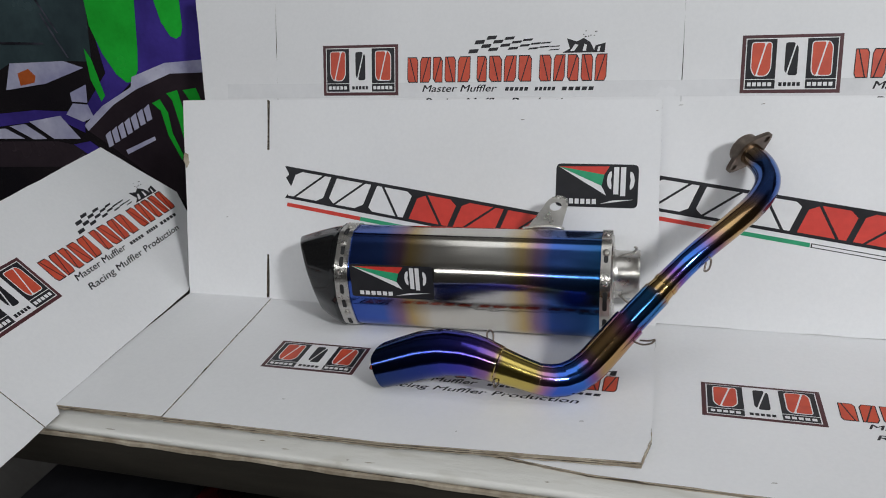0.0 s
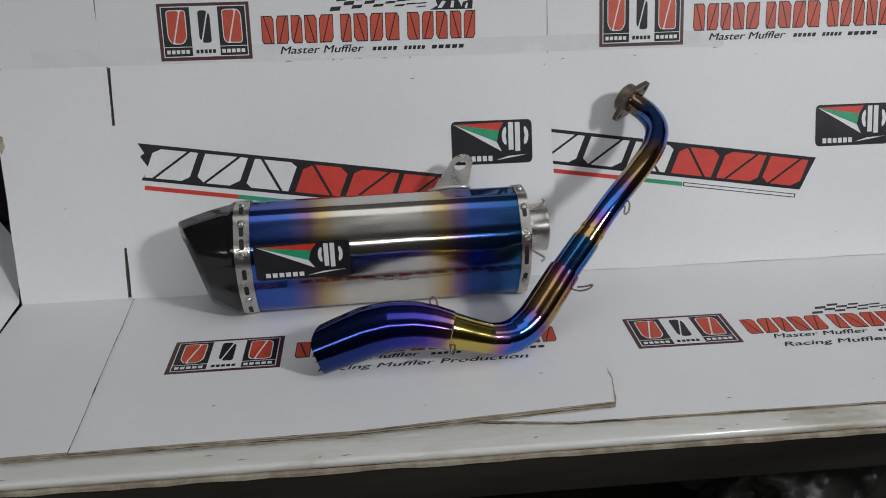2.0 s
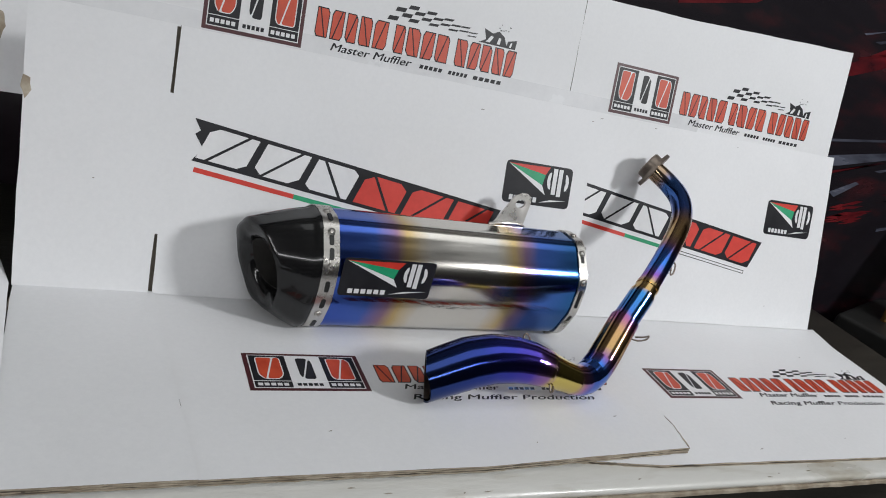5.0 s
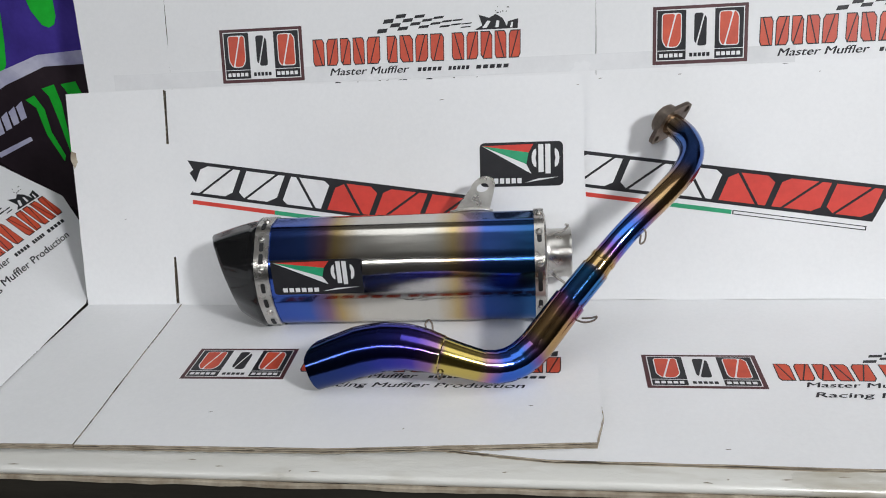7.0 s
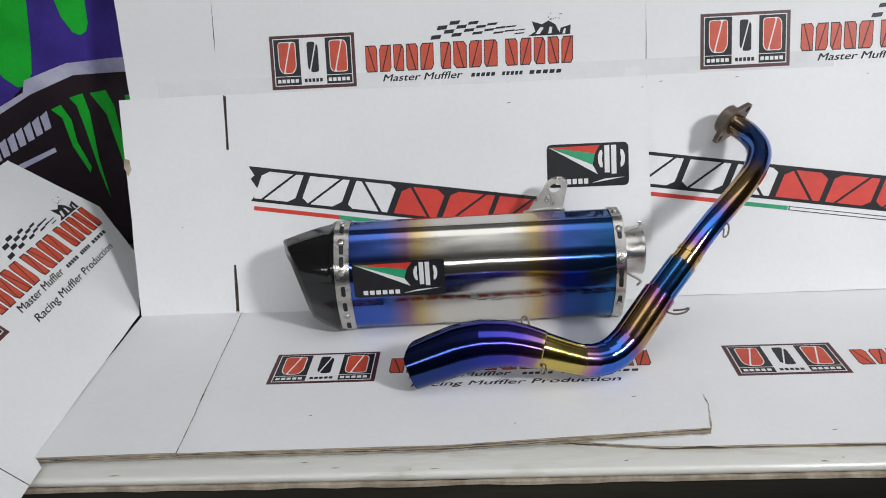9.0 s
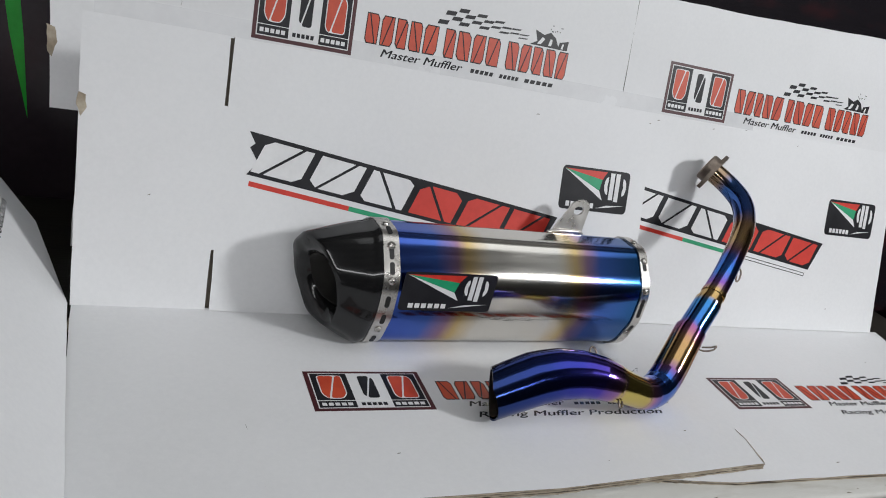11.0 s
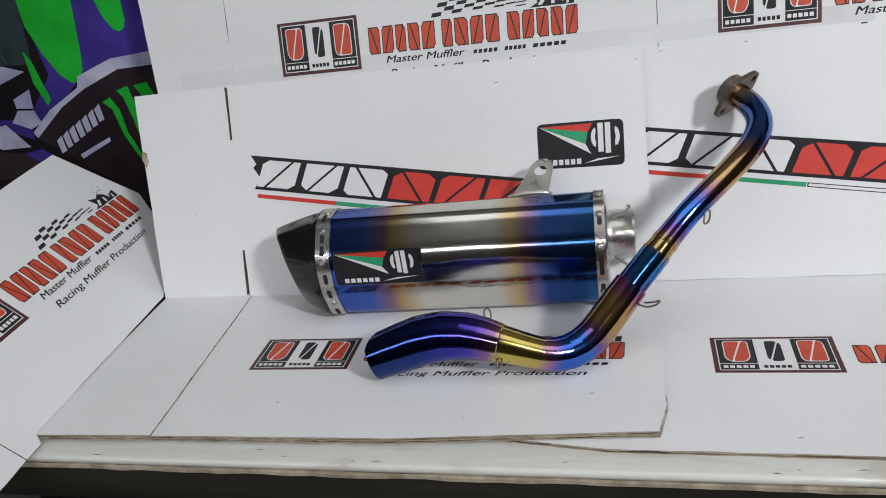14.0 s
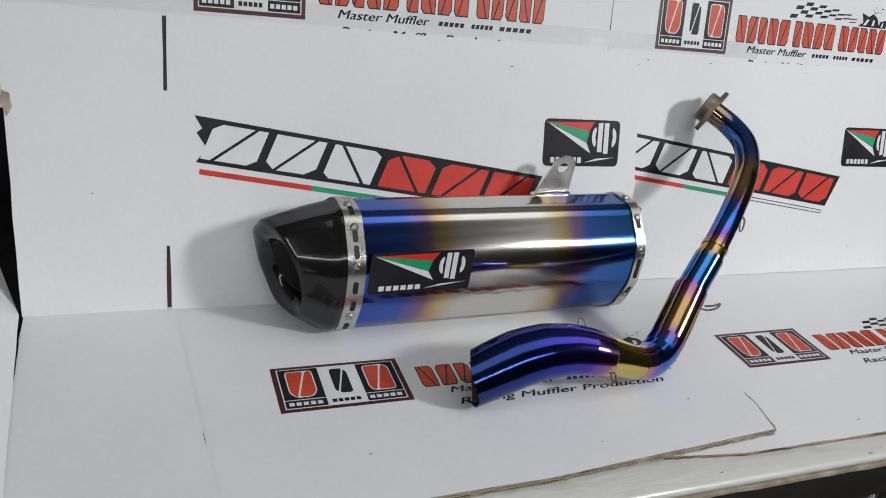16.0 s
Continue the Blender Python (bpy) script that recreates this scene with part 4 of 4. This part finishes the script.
flat_print(banner, "green_drip", [(-0.275, 0.45), (-0.222, 0.45), (-0.223, 0.340), (-0.226, 0.301), (-0.231, 0.290), (-0.240, 0.286), (-0.249, 0.290), (-0.260, 0.310), (-0.266, 0.342)], LIME, 3)
flat_print(banner, "helmet_shell", [(-0.435, 0.145), (-0.375, 0.188), (-0.327, 0.212), (-0.262, 0.235), (-0.12, 0.236), (-0.12, -0.05), (-0.244, 0.0), (-0.394, 0.117)], SHELL, 3)
flat_print(banner, "pale_band", [(-0.440, 0.154), (-0.397, 0.186), (-0.337, 0.215), (-0.331, 0.231), (-0.268, 0.251), (-0.203, 0.255), (-0.12, 0.255), (-0.12, 0.237), (-0.207, 0.236), (-0.262, 0.235), (-0.327, 0.212), (-0.375, 0.188), (-0.435, 0.145)], LILAC, 4)
flat_print(banner, "green_claw", [(-0.304, 0.190), (-0.289, 0.196), (-0.279, 0.175), (-0.278, 0.143), (-0.266, 0.107), (-0.270, 0.099), (-0.286, 0.139), (-0.291, 0.178)], LIME, 4)
flat_print(banner, "green_claw", [(-0.275, 0.205), (-0.255, 0.210), (-0.251, 0.184), (-0.253, 0.120), (-0.249, 0.060), (-0.256, 0.100), (-0.262, 0.160), (-0.267, 0.194)], LIME, 4)
flat_print(banner, "green_claw", [(-0.245, 0.210), (-0.222, 0.213), (-0.215, 0.190), (-0.212, 0.120), (-0.206, 0.030), (-0.219, 0.110), (-0.228, 0.180)], LIME, 4)
flat_print(banner, "green_claw", [(-0.198, 0.205), (-0.184, 0.206), (-0.179, 0.160), (-0.173, 0.077), (-0.185, 0.130), (-0.193, 0.170)], LIME, 4)
for i in range(7):
    f = i / 7
    x, z = -0.402 + 0.096 * f, 0.128 + 0.050 * f
    flat_print(banner, "pale_block", [(x, z - 0.010), (x + 0.010, z - 0.006), (x + 0.009, z + 0.018), (x - 0.002, z + 0.010)], LILAC, 4)
flat_print(banner, "grey_bar", [(-0.371, 0.114), (-0.312, 0.137), (-0.311, 0.131), (-0.369, 0.107)], LILAC, 4)
flat_print(banner, "fairing", [(-0.556, 0.255), (-0.451, 0.257), (-0.416, 0.246), (-0.495, 0.222), (-0.577, 0.212)], LILAC, 4)
flat_print(banner, "orange_glow_mark", [(-0.545, 0.239), (-0.522, 0.246), (-0.511, 0.234), (-0.516, 0.224), (-0.545, 0.219)], AMBER, 5)
flat_print(banner, "fairing", [(-0.453, 0.207), (-0.419, 0.220), (-0.424, 0.191), (-0.453, 0.193)], LILAC, 4)
flat_print(banner, "fairing", [(-0.640, 0.170), (-0.531, 0.179), (-0.432, 0.176), (-0.442, 0.142), (-0.490, 0.165), (-0.640, 0.148)], VIOLET, 4)
flat_print(banner, "fairing_vane", [(-0.548, 0.160), (-0.483, 0.170), (-0.453, 0.132), (-0.506, 0.131)], LILAC, 5)
flat_print(banner, "fairing_vane", [(-0.590, 0.152), (-0.558, 0.156), (-0.520, 0.131), (-0.548, 0.130)], LILAC, 5)
flat_print(banner, "fairing_vane", [(-0.640, 0.146), (-0.600, 0.148), (-0.566, 0.131), (-0.640, 0.130)], LILAC, 5)
flat_print(banner, "fairing", [(-0.470, 0.122), (-0.436, 0.128), (-0.400, 0.100), (-0.430, 0.095)], VIOLET, 4)

for pts in ([(-0.470, 0.330), (-0.452, 0.290), (-0.438, 0.262), (-0.441, 0.262), (-0.456, 0.290), (-0.474, 0.330)], [(-0.500, 0.420), (-0.470, 0.345), (-0.447, 0.300), (-0.450, 0.300), (-0.474, 0.345), (-0.505, 0.420)],
            [(-0.640, 0.300), (-0.560, 0.285), (-0.480, 0.283), (-0.480, 0.286), (-0.560, 0.289), (-0.640, 0.305)]):
    flat_print(banner, "windscreen_line", pts, SMOKE, 5)
flat_print(banner, "grey_bar", [(-0.452, 0.190), (-0.424, 0.188), (-0.418, 0.168), (-0.440, 0.160), (-0.470, 0.172)], LILAC, 5)
flat_print(banner, "fairing", [(-0.640, 0.125), (-0.500, 0.127), (-0.452, 0.118), (-0.430, 0.085), (-0.640, 0.08)], SHELL, 3)

banner_b = thing("wall_banner", "dark glossy vinyl banner with red and grey streaks", "banner")
flat_print(banner_b, "banner_ground", [(0.304, -0.55), (1.75, -0.55), (1.75, 0.80), (0.304, 0.80)], STREAKED, 1)
flat_print(banner_b, "crimson_patch", [(0.66, 0.37), (0.794, 0.400), (0.857, 0.440), (0.77, 0.50), (0.64, 0.44)], CRIMSON, 2)
flat_print(banner_b, "crimson_swoosh", [(1.000, 0.330), (1.045, 0.339), (1.105, 0.361), (1.178, 0.405), (1.30, 0.50), (1.28, 0.53), (1.161, 0.430), (1.037, 0.360), (0.99, 0.350)], CRIMSON, 2)
flat_print(banner_b, "grey_streak", [(1.060, 0.203), (1.304, 0.246), (1.40, 0.262), (1.30, 0.236), (1.115, 0.193), (1.050, 0.182)], SMOKE, 2)
flat_print(banner_b, "grey_streak", [(1.040, 0.231), (1.289, 0.264), (1.293, 0.261), (1.040, 0.226)], SMOKE, 2)
flat_print(banner_b, "grey_streak", [(1.230, 0.215), (1.330, 0.236), (1.335, 0.228), (1.235, 0.206)], SMOKE, 2)
glow_rng = random.Random(8)
for cx, cz, w, h, n in ((1.185, 0.104, 0.075, 0.026, 15), (1.310, 0.148, 0.062, 0.026, 13)):
    for i in range(n):
        x, z = cx + glow_rng.gauss(0, w * 0.28), cz + glow_rng.gauss(0, h * 0.42)
        a, t = w * glow_rng.uniform(0.25, 0.62), h * glow_rng.uniform(0.06, 0.20)
        flat_print(banner_b, "crimson_sliver", [(x - a, z - a * 0.24), (x, z - t), (x + a, z + a * 0.24), (x + a * 0.2, z + t)], CRIMSON, 2 + i % 3)
streak_rng = random.Random(21)
for i in range(9):
    x, z, w, t = streak_rng.uniform(0.95, 1.46), streak_rng.uniform(0.16, 0.46), streak_rng.uniform(0.05, 0.16), streak_rng.uniform(0.0008, 0.0020)
    flat_print(banner_b, "grey_streak", [(x, z), (x + w, z + 0.26 * w), (x + w * 0.9, z + 0.26 * w - t), (x + w * 0.1, z - t)], SMOKE if i % 4 else CRIMSON, 3)
flat_print(banner_b, "pale_streak", [(1.118, 0.144), (1.172, 0.170), (1.182, 0.167), (1.135, 0.136)], SMOKE, 3)
for i in range(7):
    flat_print(banner_b, "pale_rung", [(1.285 + 0.018 * i, 0.090 + 0.024 * i), (1.335 + 0.018 * i, 0.102 + 0.024 * i), (1.336 + 0.018 * i, 0.096 + 0.024 * i), (1.286 + 0.018 * i, 0.084 + 0.024 * i)], SMOKE, 3)
for i, (x, z) in enumerate(((1.17, 0.345), (1.19, 0.320), (1.235, 0.40))):
    flat_print(banner_b, "pale_speck", [(x, z), (x + 0.012, z + 0.004), (x + 0.010, z + 0.018), (x + 0.002, z + 0.014)], SMOKE, 3)

# ---- clutter beside and under the bench ----
machine = thing("grinder_base", "black steel machine housing with a slotted top beside the bench", "machine")
MC = axes((1.19, 0.185, -0.055), (0.36, -0.93, 0), (0.93, 0.36, 0))
bevelled_box("housing", 0, 0.34, 0, 0.30, -0.14, 0, MACHINE, machine, 0.008, m=MC)
# A black plate on the housing paints the shade of the slot.
bevelled_box("top_slot", 0.05, 0.14, 0.10, 0.106, -0.002, 0.001, SLOT, machine, 0.0006, m=MC)
smooth(part("bolt", turned([(0.0, 0.0), (0.007, 0.0), (0.007, 0.003), (0.004, 0.005), (0.0, 0.005)], MC @ pose(0.14, 0.028, 0.0), 16), STEEL, machine), 40)
bevelled_box("stand", 0.03, 0.31, 0.03, 0.27, -0.745, -0.1405, MACHINE, machine, 0.006, m=MC)
board = thing("brown_board", "brown fibre board leaning on the machine", "board")
bevelled_box("board_sheet", -0.045, 0.045, 0.0, 0.205, -0.012, 0.0, BROWN, board, 0.002, m=axes((1.330, 0.150, -0.054), (1, -0.15, 0), (0.26, 0.22, 1)))
motor = thing("orange_grinder", "orange painted bench grinder body beside the bench", "power tool")
om = pose(1.100, -0.055, -0.060, 90, 0, 62)
smooth(part("grinder_housing", turned([(0.0, -0.062), (0.026, -0.060), (0.034, -0.052), (0.036, -0.03), (0.036, 0.03), (0.031, 0.046), (0.0, 0.050)], om, 32), ORANGE, motor), 40)
smooth(part("collar", turned([(0.024, 0.047), (0.024, 0.060), (0.015, 0.064), (0.0, 0.064)], om, 24), STEEL, motor, "brass-toned collar"), 40)
bevelled_box("grinder_stand", 1.045, 1.125, -0.095, -0.015, FLOOR_Z, -0.096, MACHINE, motor, 0.006)
block = thing("steel_block", "worn bright steel block standing at the bench end", "steel block")
block_m = pose(0.940, -0.168, TOP, 0, 0, 28)
bevelled_box("block_body", -0.022, 0.022, -0.015, 0.015, 0.0, 0.030, STEEL, block, 0.004, m=block_m)
cable = thing("power_cable", "thin black cable looping behind the bench end", "cable")
wire("cable_run", [(1.10, 0.17, -0.11), (1.03, 0.10, -0.075), (1.02, 0.04, -0.06), (1.05, -0.01, -0.055), (1.12, -0.01, -0.10), (1.16, 0.05, -0.16)], 0.0035, RUBBER, cable)
bag = thing("plastic_bag", "crumpled clear plastic bag on the lower shelf", "bag")
bm = bmesh.new()
bmesh.ops.create_icosphere(bm, subdivisions=5, radius=1.0)
for v in bm.verts:
    d = noise.fractal(v.co * 2.2, 0.7, 2.2, 5) + 0.35 * abs(noise.noise(v.co * 5.0))
    v.co = Vector((0.78 + v.co.x * 0.14 * (1 + 0.35 * d), -0.06 + v.co.y * 0.12 * (1 + 0.35 * d), -0.245 + v.co.z * 0.115 * (1 + 0.3 * d)))
    v.co.z = max(v.co.z, -0.3595)
smooth(part("bag_film", bm, FILM, bag), 180)
wire("bag_knot", [(0.74, -0.10, -0.15), (0.745, -0.11, -0.135), (0.755, -0.12, -0.128), (0.77, -0.125, -0.134)], 0.008, FILM, bag, "twisted bag neck")
carton = thing("small_carton", "yellowish brown carton with dark print under the bench end", "carton")
cm = axes((1.06, -0.10, -0.40), (0.75, -0.66, 0), (0.2, 0.25, 0.95))
bevelled_box("carton_body", -0.07, 0.07, 0.0, 0.22, -0.09, 0.0, CARTON, carton, 0.002, m=cm)
for a, b, c, d in ((-0.055, 0.09, 0.045, 0.105), (-0.055, 0.115, 0.01, 0.125), (-0.02, 0.135, 0.05, 0.165)):
    mark("carton_bar", [rect(a, b, c, d)], cm, BLACK, carton, 2)
crate = thing("wooden_crate", "dark wooden crate standing on the floor", "crate")
bevelled_box("crate_body", 0.99, 1.20, -0.20, 0.02, FLOOR_Z, -0.405, DARK_WOOD, crate, 0.004)
rag = thing("red_box", "dull red box on the lower shelf", "box")
bevelled_box("box_body", -0.34, -0.12, -0.15, 0.05, -0.3595, -0.27, CRIMSON, rag, 0.004)
bevelled_box("box_lid", -0.345, -0.115, -0.155, 0.055, -0.2695, -0.255, BLACK, rag, 0.003, "black lid")
